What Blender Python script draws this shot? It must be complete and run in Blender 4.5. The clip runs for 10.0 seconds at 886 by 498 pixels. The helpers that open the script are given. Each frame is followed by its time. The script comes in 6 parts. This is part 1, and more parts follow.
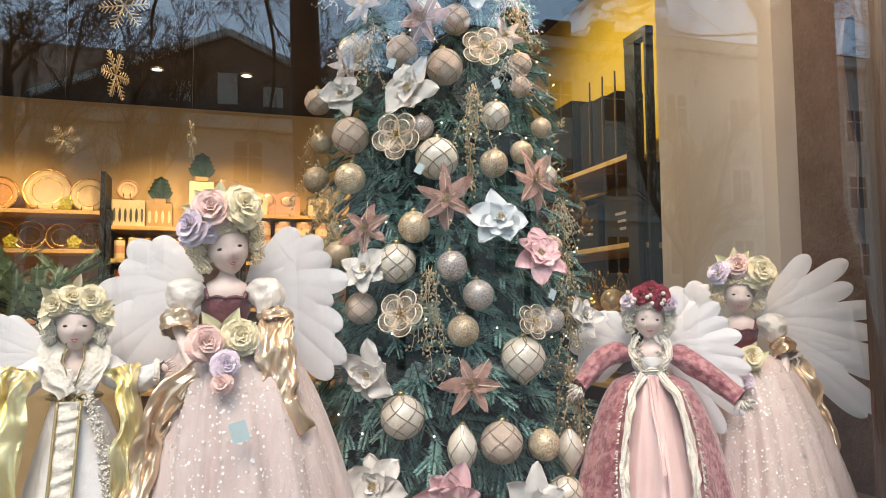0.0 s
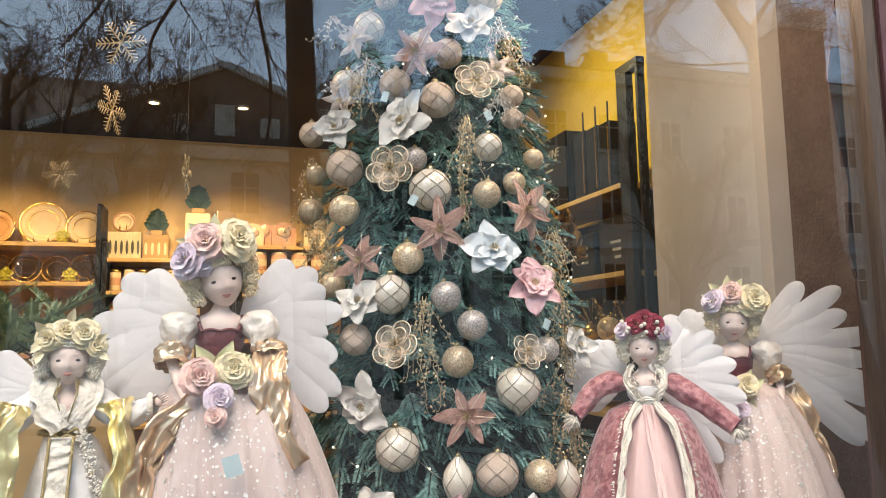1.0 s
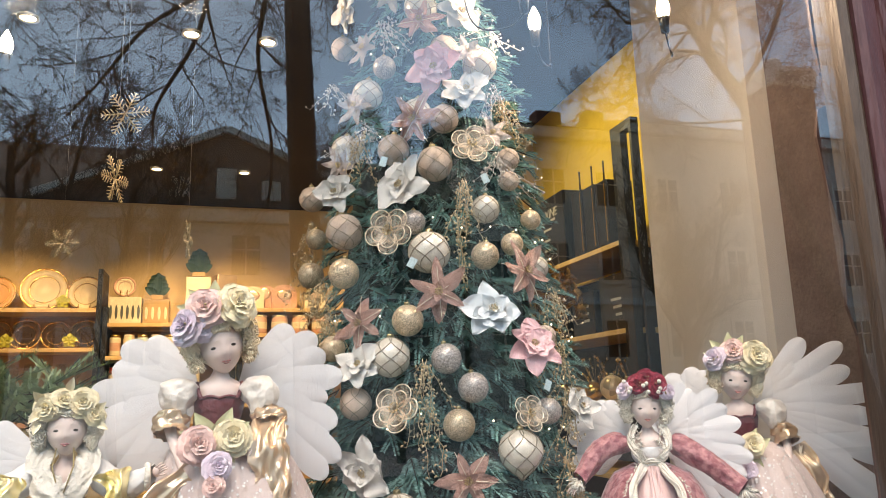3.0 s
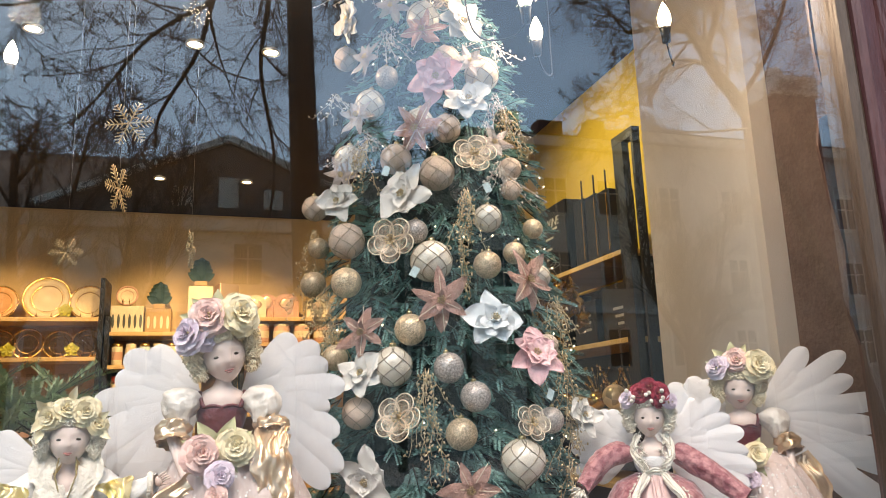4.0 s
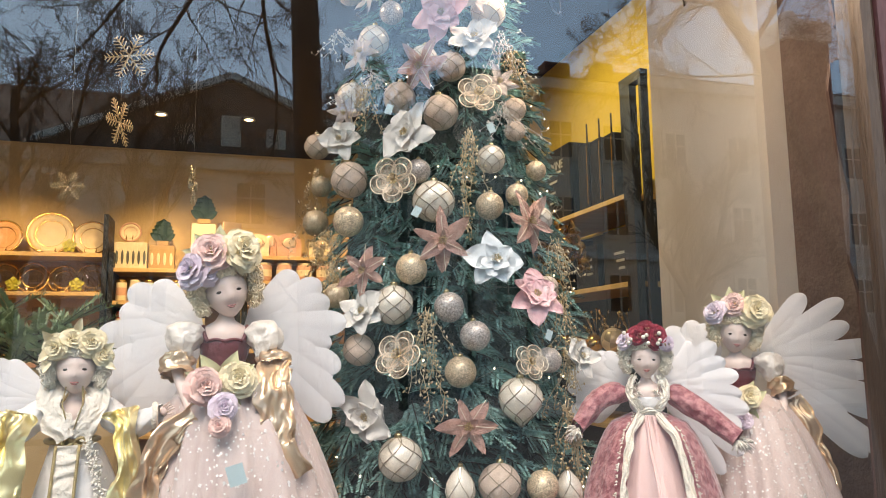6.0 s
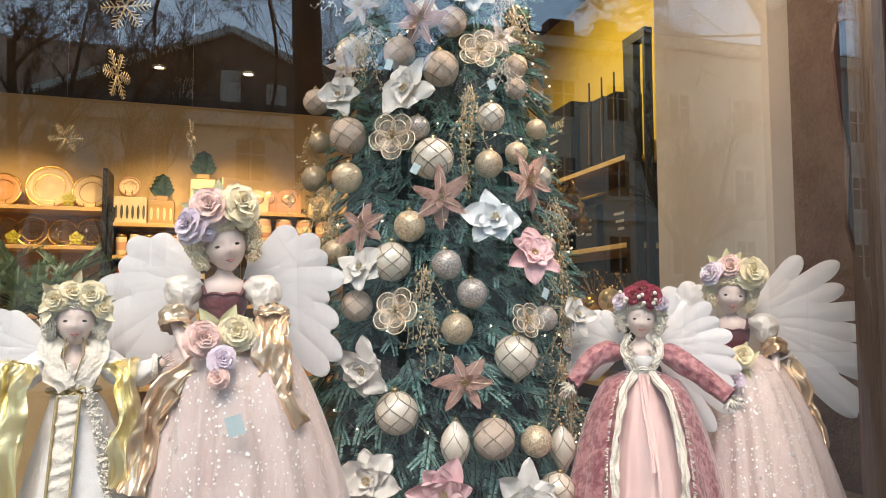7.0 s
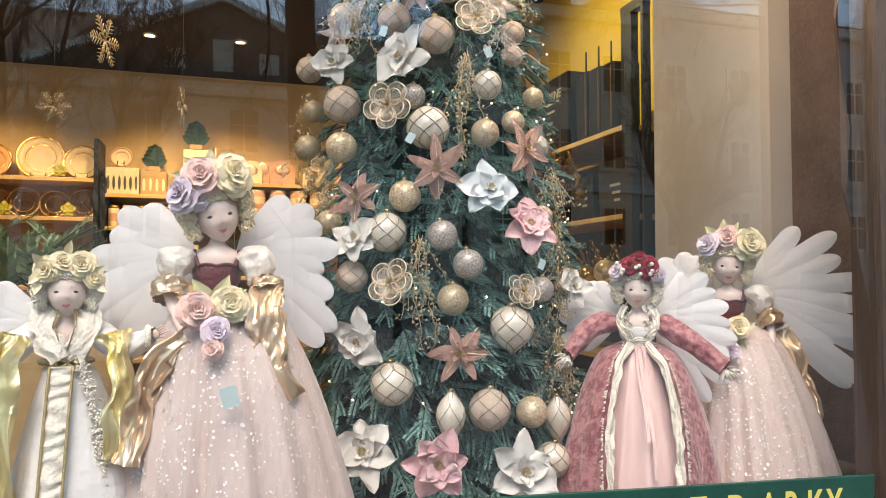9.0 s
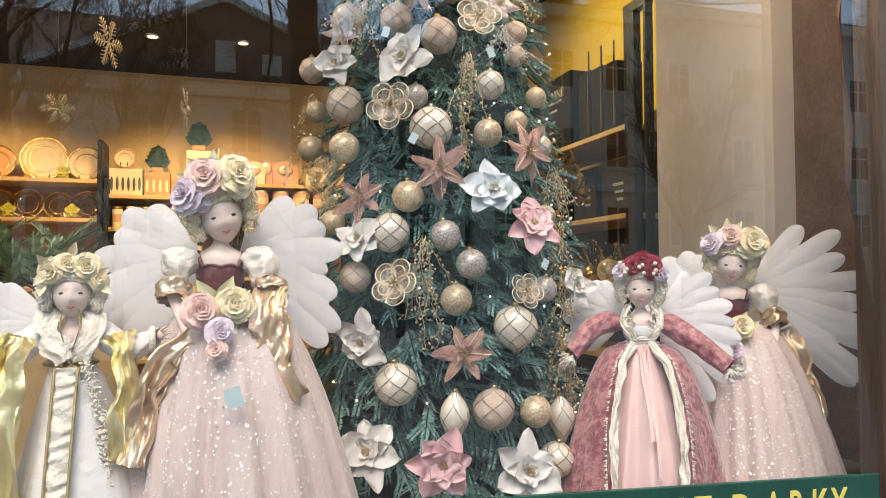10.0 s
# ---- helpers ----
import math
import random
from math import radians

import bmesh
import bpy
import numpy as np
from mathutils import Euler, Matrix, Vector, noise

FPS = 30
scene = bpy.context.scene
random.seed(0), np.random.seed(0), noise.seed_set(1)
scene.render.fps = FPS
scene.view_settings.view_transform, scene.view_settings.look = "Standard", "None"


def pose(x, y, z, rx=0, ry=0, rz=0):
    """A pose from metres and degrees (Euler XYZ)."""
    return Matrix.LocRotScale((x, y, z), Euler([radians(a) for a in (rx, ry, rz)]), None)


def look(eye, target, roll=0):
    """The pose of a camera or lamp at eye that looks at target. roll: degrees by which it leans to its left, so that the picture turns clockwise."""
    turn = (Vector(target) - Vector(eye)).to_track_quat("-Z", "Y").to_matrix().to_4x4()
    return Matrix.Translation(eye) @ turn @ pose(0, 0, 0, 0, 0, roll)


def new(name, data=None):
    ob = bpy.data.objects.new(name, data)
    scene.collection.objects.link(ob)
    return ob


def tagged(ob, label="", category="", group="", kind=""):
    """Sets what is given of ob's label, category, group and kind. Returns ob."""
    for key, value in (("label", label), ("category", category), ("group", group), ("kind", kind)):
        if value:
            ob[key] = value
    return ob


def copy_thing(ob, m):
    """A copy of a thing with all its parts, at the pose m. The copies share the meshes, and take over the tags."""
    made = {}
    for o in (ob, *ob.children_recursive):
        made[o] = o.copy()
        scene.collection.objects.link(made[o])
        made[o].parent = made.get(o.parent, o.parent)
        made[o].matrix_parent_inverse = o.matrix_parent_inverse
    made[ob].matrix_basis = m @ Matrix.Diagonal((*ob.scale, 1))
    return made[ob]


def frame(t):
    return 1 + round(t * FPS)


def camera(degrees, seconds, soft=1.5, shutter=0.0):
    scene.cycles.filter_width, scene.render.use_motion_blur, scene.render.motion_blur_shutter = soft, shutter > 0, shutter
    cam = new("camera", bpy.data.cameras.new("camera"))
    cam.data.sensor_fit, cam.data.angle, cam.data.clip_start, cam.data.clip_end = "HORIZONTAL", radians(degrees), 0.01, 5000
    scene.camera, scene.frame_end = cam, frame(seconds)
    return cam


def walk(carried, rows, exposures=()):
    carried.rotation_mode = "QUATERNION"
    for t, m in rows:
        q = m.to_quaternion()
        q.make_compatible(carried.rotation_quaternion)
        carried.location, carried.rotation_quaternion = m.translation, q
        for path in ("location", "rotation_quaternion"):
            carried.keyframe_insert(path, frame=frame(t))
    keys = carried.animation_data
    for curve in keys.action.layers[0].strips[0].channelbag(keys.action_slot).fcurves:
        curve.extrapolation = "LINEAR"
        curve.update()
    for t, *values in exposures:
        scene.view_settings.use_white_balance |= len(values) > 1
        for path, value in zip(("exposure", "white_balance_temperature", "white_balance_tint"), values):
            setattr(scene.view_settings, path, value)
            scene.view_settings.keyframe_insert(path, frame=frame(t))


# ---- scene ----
cam = camera(62.6, 10.0, 0.6)
PATH = [
    (0, (-0.01, -1.213, 1.606), (0.571, 0.695, 1.761), -0.4),
    (0.5, (-0.008, -1.22, 1.608), (0.579, 0.682, 1.804), -0.6),
    (1, (-0.005, -1.223, 1.61), (0.582, 0.675, 1.843), -0.9),
    (1.5, (-0.006, -1.227, 1.612), (0.581, 0.664, 1.892), -1.1),
    (2, (-0.007, -1.231, 1.615), (0.579, 0.654, 1.937), -1.3),
    (2.5, (-0.005, -1.233, 1.616), (0.578, 0.645, 1.981), -1.6),
    (3, (-0.004, -1.234, 1.616), (0.577, 0.639, 2.008), -1.8),
    (4.5, (-0.007, -1.237, 1.615), (0.565, 0.633, 2.034), -1.7),
    (5, (-0.005, -1.236, 1.613), (0.568, 0.64, 2.004), -1.4),
    (5.5, (-0.005, -1.236, 1.611), (0.568, 0.652, 1.936), -1.1),
    (7, (-0.001, -1.242, 1.605), (0.574, 0.667, 1.756), -0.0),
    (7.5, (0.001, -1.239, 1.603), (0.587, 0.67, 1.7), 0.1),
    (8, (0.0, -1.233, 1.602), (0.595, 0.675, 1.678), 0.2),
    (8.5, (0.002, -1.228, 1.603), (0.601, 0.679, 1.677), 0.2),
    (9, (0.002, -1.226, 1.603), (0.592, 0.684, 1.677), 0.0),
    (9.5, (0.002, -1.223, 1.603), (0.589, 0.687, 1.677), -0.1),
    (10, (0.001, -1.227, 1.604), (0.583, 0.685, 1.677), -0.2),
]
walk(cam, [(t, look(eye, target, roll)) for t, eye, target, roll in PATH], ((0, 1.83, 7450, 17), (10, 1.83, 7450, 17)))

# ---------------------------------------------------------------- light
world = bpy.data.worlds.new("evening_sky")
scene.world = world
world.use_nodes = True
wn = world.node_tree
sky = wn.nodes.new("ShaderNodeTexSky")
sky.sky_type, sky.sun_disc = "NISHITA", False
sky.sun_elevation, sky.sun_rotation = radians(56), radians(200)
sky.air_density, sky.dust_density, sky.ozone_density = 1.0, 1.0, 0.35
dusk = wn.nodes.new("ShaderNodeMix")
dusk.data_type, dusk.blend_type = "RGBA", "MULTIPLY"
dusk.inputs[0].default_value, dusk.inputs[7].default_value = 1.0, (0.78, 1.0, 1.02, 1)
wn.links.new(sky.outputs[0], dusk.inputs[6])
wn.links.new(dusk.outputs[2], wn.nodes["Background"].inputs[0])
wn.nodes["Background"].inputs[1].default_value = 0.112

sun = new("sun", bpy.data.lights.new("sun", "SUN"))
sun.data.energy, sun.data.angle, sun.data.color = 1.08, radians(40), (1.0, 0.93, 0.88)
sun.matrix_world = look((-4.6, -14, 24), (0.6, 0, 1.5))


def lamp(name, kind, at, energy, colour, size=0.05, aim=None, cone=80):
    ob = new(name, bpy.data.lights.new(name, kind))
    ob.data.energy, ob.data.color = energy, colour
    if kind != "AREA":
        ob.data.shadow_soft_size = size
    if kind == "SPOT":
        ob.data.spot_size, ob.data.spot_blend = radians(cone), 0.8
    ob.matrix_world = look(at, aim) if aim else Matrix.Translation(at)
    return ob


WARM = (1.0, 0.7, 0.34)
# the recessed spots over the back shelves; the one at x 1.0 has no fixture
for sx in (-1.25, -0.37, 0.11, 1.0):
    lamp("ceiling_spot_light", "SPOT", (sx, 2.75, 2.86), 23, WARM, 0.04, (sx, 3.75, 1.75), 72)
# added fill without a fixture, brightens the yellow wall and the wine boxes
lamp("side_fill_light", "SPOT", (1.0, 2.5, 3.4), 26, (1.0, 0.88, 0.5), 0.04, (2.3, 2.6, 2.5), 110)
# the candle bulbs over the window display
for bx, by in ((-0.55, 0.82), (-0.1, 0.7), (0.76, 0.36), (1.115, 0.29)):
    lamp("bulb_light", "POINT", (bx, by, 2.7), 4.2 if bx > 1 else 2.2 if bx < -0.3 else 3.2, (1.0, 0.82, 0.62), 0.04)


# ---------------------------------------------------------------- materials
def mat(name, col, col2=None, rough=0.5, metal=0.0, scale=12.0, fine=0.0, bump=0.0, bscale=150.0, sheen=0.0, trans=0.0,
        alpha=1.0, ior=1.45, cells=False, spread=0.0, emit=0.0, stretch=None, coat=0.0, sharp=0.18):
    m = bpy.data.materials.new(name)
    m.use_nodes = True
    n, k = m.node_tree.nodes, m.node_tree.links
    b = n["Principled BSDF"]
    tc = n.new("ShaderNodeTexCoord")
    src = tc.outputs["Object"]
    if stretch:
        mp = n.new("ShaderNodeMapping")
        mp.inputs["Scale"].default_value = stretch
        k.new(src, mp.inputs[0])
        src = mp.outputs[0]
    col2 = col2 or tuple(c * 0.72 for c in col)
    no = n.new("ShaderNodeTexNoise")
    no.inputs["Scale"].default_value, no.inputs["Detail"].default_value, no.inputs["Roughness"].default_value = scale, 6, 0.62
    k.new(src, no.inputs["Vector"])
    ra = n.new("ShaderNodeValToRGB")
    ra.color_ramp.elements[0].position, ra.color_ramp.elements[1].position = 0.5 - sharp, 0.5 + sharp
    ra.color_ramp.elements[0].color, ra.color_ramp.elements[1].color = (*col2, 1), (*col, 1)
    k.new(no.outputs[0], ra.inputs[0])
    out = ra.outputs[0]
    if spread:
        oi = n.new("ShaderNodeObjectInfo")
        hs = n.new("ShaderNodeHueSaturation")
        mr = n.new("ShaderNodeMapRange")
        mr.inputs[3].default_value, mr.inputs[4].default_value = 1 - spread, 1 + spread
        k.new(oi.outputs["Random"], mr.inputs[0])
        k.new(mr.outputs[0], hs.inputs["Value"])
        k.new(out, hs.inputs["Color"])
        out = hs.outputs[0]
    if fine:
        n2 = n.new("ShaderNodeTexNoise")
        n2.inputs["Scale"].default_value, n2.inputs["Detail"].default_value = scale * 14, 3
        k.new(src, n2.inputs["Vector"])
        mx = n.new("ShaderNodeMix")
        mx.data_type, mx.blend_type = "RGBA", "OVERLAY"
        mx.inputs[0].default_value = fine
        k.new(out, mx.inputs[6])
        k.new(n2.outputs[0], mx.inputs[7])
        out = mx.outputs[2]
    k.new(out, b.inputs["Base Color"])
    b.inputs["Roughness"].default_value, b.inputs["Metallic"].default_value = rough, metal
    b.inputs["IOR"].default_value, b.inputs["Alpha"].default_value = ior, alpha
    b.inputs["Transmission Weight"].default_value, b.inputs["Coat Weight"].default_value = trans, coat
    b.inputs["Sheen Weight"].default_value = sheen
    if emit:
        k.new(out, b.inputs["Emission Color"])
        b.inputs["Emission Strength"].default_value = emit
    if bump:
        bp = n.new("ShaderNodeBump")
        bp.inputs["Strength"].default_value, bp.inputs["Distance"].default_value = bump, 1.2 / bscale
        if cells:
            t2 = n.new("ShaderNodeTexVoronoi")
            t2.inputs["Scale"].default_value = bscale
            k.new(src, t2.inputs["Vector"])
            k.new(t2.outputs["Color"], bp.inputs["Height"])
            sep, mr2, mul = n.new("ShaderNodeSeparateColor"), n.new("ShaderNodeMapRange"), n.new("ShaderNodeHueSaturation")
            mr2.inputs[3].default_value, mr2.inputs[4].default_value = 0.45, 1.5
            k.new(t2.outputs["Color"], sep.inputs[0])
            k.new(sep.outputs[0], mr2.inputs[0])
            k.new(mr2.outputs[0], mul.inputs["Value"])
            k.new(out, mul.inputs["Color"])
            k.new(mul.outputs[0], b.inputs["Base Color"])
        else:
            t2 = n.new("ShaderNodeTexNoise")
            t2.inputs["Scale"].default_value, t2.inputs["Detail"].default_value = bscale, 4
            k.new(src, t2.inputs["Vector"])
            k.new(t2.outputs[0], bp.inputs["Height"])
        k.new(bp.outputs[0], b.inputs["Normal"])
    return m


def pane_material(name, tint, r0):
    """Clear glass; r0: the share mirrored straight on, more towards grazing."""
    m = bpy.data.materials.new(name)
    m.use_nodes = True
    n, k = m.node_tree.nodes, m.node_tree.links
    n.remove(n["Principled BSDF"])
    lw, gl, tr, mx = (n.new("ShaderNode" + s) for s in ("LayerWeight", "BsdfGlossy", "BsdfTransparent", "MixShader"))
    pw, ml = n.new("ShaderNodeMath"), n.new("ShaderNodeMath")
    lw.inputs[0].default_value = 0.5
    pw.operation, ml.operation = "POWER", "MULTIPLY_ADD"
    pw.inputs[1].default_value = 5.0
    ml.inputs[1].default_value, ml.inputs[2].default_value = 1 - r0, r0
    gl.inputs["Roughness"].default_value = 0.0
    tr.inputs[0].default_value = (*tint, 1)
    k.new(lw.outputs["Facing"], pw.inputs[0])
    k.new(pw.outputs[0], ml.inputs[0])
    k.new(ml.outputs[0], mx.inputs[0])
    k.new(tr.outputs[0], mx.inputs[1])
    k.new(gl.outputs[0], mx.inputs[2])
    k.new(mx.outputs[0], n["Material Output"].inputs[0])
    return m


M_GLASS = pane_material("shop_glass", (0.985, 0.99, 0.985), 0.095)
M_CLEAR = pane_material("clear_glass", (0.9, 0.92, 0.88), 0.06)
M_WALL = mat("warm_plaster", (0.72, 0.55, 0.31), (0.62, 0.46, 0.25), 0.8, scale=3, fine=0.1, bump=0.15)
M_YELLOW = mat("yellow_plaster", (0.74, 0.55, 0.09), (0.66, 0.47, 0.06), 0.7, scale=2, fine=0.1, bump=0.15)
M_CREAM = mat("cream_paint", (0.8, 0.74, 0.67), (0.73, 0.67, 0.6), 0.7, scale=4, fine=0.15, bump=0.2)
M_DARKCEIL = mat("dark_ceiling_paint", (0.02, 0.018, 0.018), (0.013, 0.012, 0.012), 0.8, scale=5, bump=0.2)
M_BROWN = mat("brown_render", (0.21, 0.15, 0.125), (0.13, 0.09, 0.075), 0.8, scale=6, fine=0.3, bump=0.5, bscale=60)
M_FRAME = mat("oxblood_painted_wood", (0.115, 0.042, 0.04), (0.055, 0.02, 0.021), 0.38, scale=9, fine=0.4, bump=0.35, bscale=80, stretch=(1, 1, 0.15))

def chipped(m, scale, share, colour):
    """Adds small chips of an undercoat to a painted material."""
    n, k = m.node_tree.nodes, m.node_tree.links
    b = n["Principled BSDF"]
    src = b.inputs["Base Color"].links[0].from_socket
    no, ra, mx = n.new("ShaderNodeTexNoise"), n.new("ShaderNodeValToRGB"), n.new("ShaderNodeMix")
    no.inputs["Scale"].default_value, no.inputs["Detail"].default_value, no.inputs["Roughness"].default_value = scale, 5, 0.7
    ra.color_ramp.elements[0].position, ra.color_ramp.elements[1].position = share, share + 0.02
    mx.data_type = "RGBA"
    mx.inputs[7].default_value = (*colour, 1)
    k.new(n["Texture Coordinate"].outputs["Object"], no.inputs["Vector"])
    k.new(no.outputs[0], ra.inputs[0])
    k.new(ra.outputs[0], mx.inputs[0])
    k.new(src, mx.inputs[6])
    k.new(mx.outputs[2], b.inputs["Base Color"])


chipped(M_FRAME, 55, 0.69, (0.5, 0.44, 0.42))
M_FRAME2 = mat("worn_brown_wood", (0.085, 0.055, 0.038), (0.05, 0.032, 0.023), 0.5, scale=10, fine=0.4, bump=0.4, bscale=90, stretch=(1, 1, 0.12))
M_FLOOR = mat("shop_floor_boards", (0.2, 0.13, 0.08), (0.13, 0.08, 0.05), 0.45, scale=6, fine=0.2, bump=0.1, stretch=(1, 0.2, 1))
M_STAGE = mat("display_platform_cloth", (0.28, 0.22, 0.17), (0.2, 0.15, 0.12), 0.85, scale=14, fine=0.3, bump=0.3)
M_SHELF = mat("pale_pine", (0.72, 0.52, 0.26), (0.6, 0.4, 0.18), 0.45, scale=14, fine=0.2, bump=0.1, stretch=(0.1, 1, 1))
M_BLACK = mat("black_metal", (0.014, 0.013, 0.013), (0.008, 0.008, 0.008), 0.42, scale=20, fine=0.2)
M_SIGN = mat("dark_green_enamel", (0.012, 0.07, 0.05), (0.008, 0.05, 0.036), 0.25, scale=8, fine=0.15)
M_GOLDLETTER = mat("yellow_letter_paint", (0.75, 0.6, 0.13), (0.6, 0.5, 0.12), 0.4, scale=30)
M_BULB = mat("lit_bulb", (1.0, 0.86, 0.6), (1.0, 0.86, 0.6), emit=14)
M_SPOTLIT = mat("lit_spot", (1.0, 0.8, 0.5), (1.0, 0.8, 0.5), emit=20)
# outdoors
M_ASPHALT = mat("asphalt", (0.055, 0.055, 0.057), (0.04, 0.04, 0.042), 0.8, scale=2, fine=0.5, bump=0.5)
M_PAVE = mat("grey_paving", (0.2, 0.19, 0.18), (0.14, 0.135, 0.13), 0.8, scale=1.5, fine=0.4, bump=0.3)
M_BARK = mat("wet_bark", (0.075, 0.058, 0.048), (0.045, 0.035, 0.03), 0.85, scale=8, fine=0.5, bump=0.8, bscale=40, stretch=(1, 1, 0.3))
M_BARK2 = mat("brown_bark", (0.15, 0.1, 0.07), (0.08, 0.055, 0.04), 0.85, scale=6, fine=0.5, bump=0.8, bscale=30, stretch=(1, 1, 0.4))
M_STUCCO = mat("beige_stucco", (0.64, 0.56, 0.47), (0.54, 0.46, 0.38), 0.85, scale=0.6, fine=0.3, bump=0.2)
M_PALEST = mat("pale_stucco", (0.6, 0.54, 0.48), (0.52, 0.46, 0.41), 0.85, scale=0.6, fine=0.3, bump=0.2)
M_TRIMST = mat("pale_stone_trim", (0.72, 0.68, 0.62), (0.62, 0.58, 0.52), 0.8, scale=2, fine=0.3)
M_ROOF = mat("dark_roof", (0.035, 0.03, 0.03), (0.022, 0.02, 0.02), 0.7, scale=3, fine=0.4)
M_BRICK = mat("dull_red_brick", (0.12, 0.04, 0.035), (0.08, 0.028, 0.025), 0.85, scale=3, fine=0.4)
M_PANE = mat("dark_window_pane", (0.03, 0.032, 0.036), (0.02, 0.02, 0.024), 0.15)


# ---------------------------------------------------------------- mesh tools
class Shape:
    def __init__(self):
        self.v, self.f, self.m = [], [], []

    def add(self, verts, faces, m=0):
        o = len(self.v)
        self.v += [tuple(p) for p in verts]
        self.f += [tuple(i + o for i in f) for f in faces]
        self.m += [m] * len(faces)
        return self

    def grid(self, fn, nu, nv, m=0, loop=False):
        """fn(u, v) with u, v from 0 to 1; loop closes the sheet along u."""
        cols = nu if loop else nu + 1
        verts = [fn(i / nu, j / nv) for j in range(nv + 1) for i in range(cols)]
        faces = [(j * cols + i, j * cols + (i + 1) % cols, (j + 1) * cols + (i + 1) % cols, (j + 1) * cols + i)
                 for j in range(nv) for i in range(nu)]
        return self.add(verts, faces, m)

    def lathe(self, prof, at=(0, 0, 0), seg=20, m=0, wob=None, rot=None):
        def fn(u, v):
            s = v * (len(prof) - 1)
            i = min(int(s), len(prof) - 2)
            f = s - i
            r = prof[i][0] * (1 - f) + prof[i + 1][0] * f
            z = prof[i][1] * (1 - f) + prof[i + 1][1] * f
            a = u * math.tau
            if wob:
                r *= wob(a, v)
            p = Vector((r * math.cos(a), r * math.sin(a), z))
            if rot:
                p = rot @ p
            return p + Vector(at)
        return self.grid(fn, seg, len(prof) - 1, m, True)

    def tube(self, pts, radii, seg=8, m=0):
        pts = [Vector(p) for p in pts]
        if not isinstance(radii, (list, tuple)):
            radii = [radii] * len(pts)
        o, n = len(self.v), len(pts)
        for i, p in enumerate(pts):
            d = (pts[min(i + 1, n - 1)] - pts[max(i - 1, 0)]).normalized()
            a = d.orthogonal().normalized() if i == 0 else (a - d * a.dot(d)).normalized()
            c = d.cross(a)
            for s in range(seg):
                t = math.tau * s / seg
                self.v.append(tuple(p + (a * math.cos(t) + c * math.sin(t)) * radii[i]))
        fs = [(o + i * seg + s, o + i * seg + (s + 1) % seg, o + (i + 1) * seg + (s + 1) % seg, o + (i + 1) * seg + s)
              for i in range(n - 1) for s in range(seg)]
        fs += [tuple(o + s for s in reversed(range(seg))), tuple(o + (n - 1) * seg + s for s in range(seg))]
        self.f += fs
        self.m += [m] * len(fs)
        return self

    def ball(self, c, r, m=0, nu=14, nv=9, rot=None):
        r = (r, r, r) if not isinstance(r, tuple) else r

        def fn(u, v):
            a, b = u * math.tau, (v * 0.998 + 0.001) * math.pi
            p = Vector((r[0] * math.sin(b) * math.cos(a), r[1] * math.sin(b) * math.sin(a), -r[2] * math.cos(b)))
            return (rot @ p if rot else p) + Vector(c)
        return self.grid(fn, nu, nv, m, True)

    def box(self, lo, hi, m=0, bev=0.0):
        (a, b, c), (d, e, f) = lo, hi
        bev = min(bev, (d - a) * 0.4, (e - b) * 0.4, (f - c) * 0.4)
        if not bev:
            return self.add([(a, b, c), (d, b, c), (d, e, c), (a, e, c), (a, b, f), (d, b, f), (d, e, f), (a, e, f)],
                            [(0, 3, 2, 1), (4, 5, 6, 7), (0, 1, 5, 4), (1, 2, 6, 5), (2, 3, 7, 6), (3, 0, 4, 7)], m)
        bm = bmesh.new()
        bmesh.ops.create_cube(bm, size=1)
        for v in bm.verts:
            v.co = Vector((a + d, b + e, c + f)) / 2 + Vector((v.co.x * (d - a), v.co.y * (e - b), v.co.z * (f - c)))
        bmesh.ops.bevel(bm, geom=bm.edges[:], offset=bev, segments=2, affect="EDGES", profile=0.6)
        self.add([v.co[:] for v in bm.verts], [[v.index for v in f.verts] for f in bm.faces], m)
        bm.free()
        return self

    def moved(self, mtx):
        self.v = [tuple(mtx @ Vector(p)) for p in self.v]
        return self

    def mesh(self, name, mats, smooth=True):
        me = bpy.data.meshes.new(name)
        me.from_pydata(self.v, [], self.f)
        for mm in mats if isinstance(mats, (list, tuple)) else [mats]:
            me.materials.append(mm)
        me.polygons.foreach_set("material_index", self.m)
        me.polygons.foreach_set("use_smooth", [smooth] * len(self.f))
        me.update()
        return me


def part(name, shape, mats, parent=None, label="", smooth=True):
    ob = new(name, shape.mesh(name, mats, smooth))
    if parent:
        ob.parent = parent
    if label:
        ob["label"] = label
    return ob


def thing(name, at, label, category, group="", kind=""):
    ob = new(name)
    ob.matrix_basis = at if isinstance(at, Matrix) else Matrix.Translation(at)
    return tagged(ob, label, category, group, kind)


def slab(name, lo, hi, material, label="", category="", kind="structure", bev=0.0, parent=None):
    ob = part(name, Shape().box(lo, hi, 0, bev), material, parent, label, smooth=False)
    return tagged(ob, label, category, "", kind) if kind else ob


def smooth_path(pts, n=10):
    pts = [Vector(p) for p in pts]
    out = []
    for i in range(len(pts) - 1):
        a, b, c, d = pts[max(i - 1, 0)], pts[i], pts[i + 1], pts[min(i + 2, len(pts) - 1)]
        for j in range(n):
            f = j / n
            out.append(0.5 * ((2 * b) + (c - a) * f + (2 * a - 5 * b + 4 * c - d) * f * f + (3 * b - a - 3 * c + d) * f ** 3))
    return out + [pts[-1]]


def rnd(a, b):
    return random.uniform(a, b)


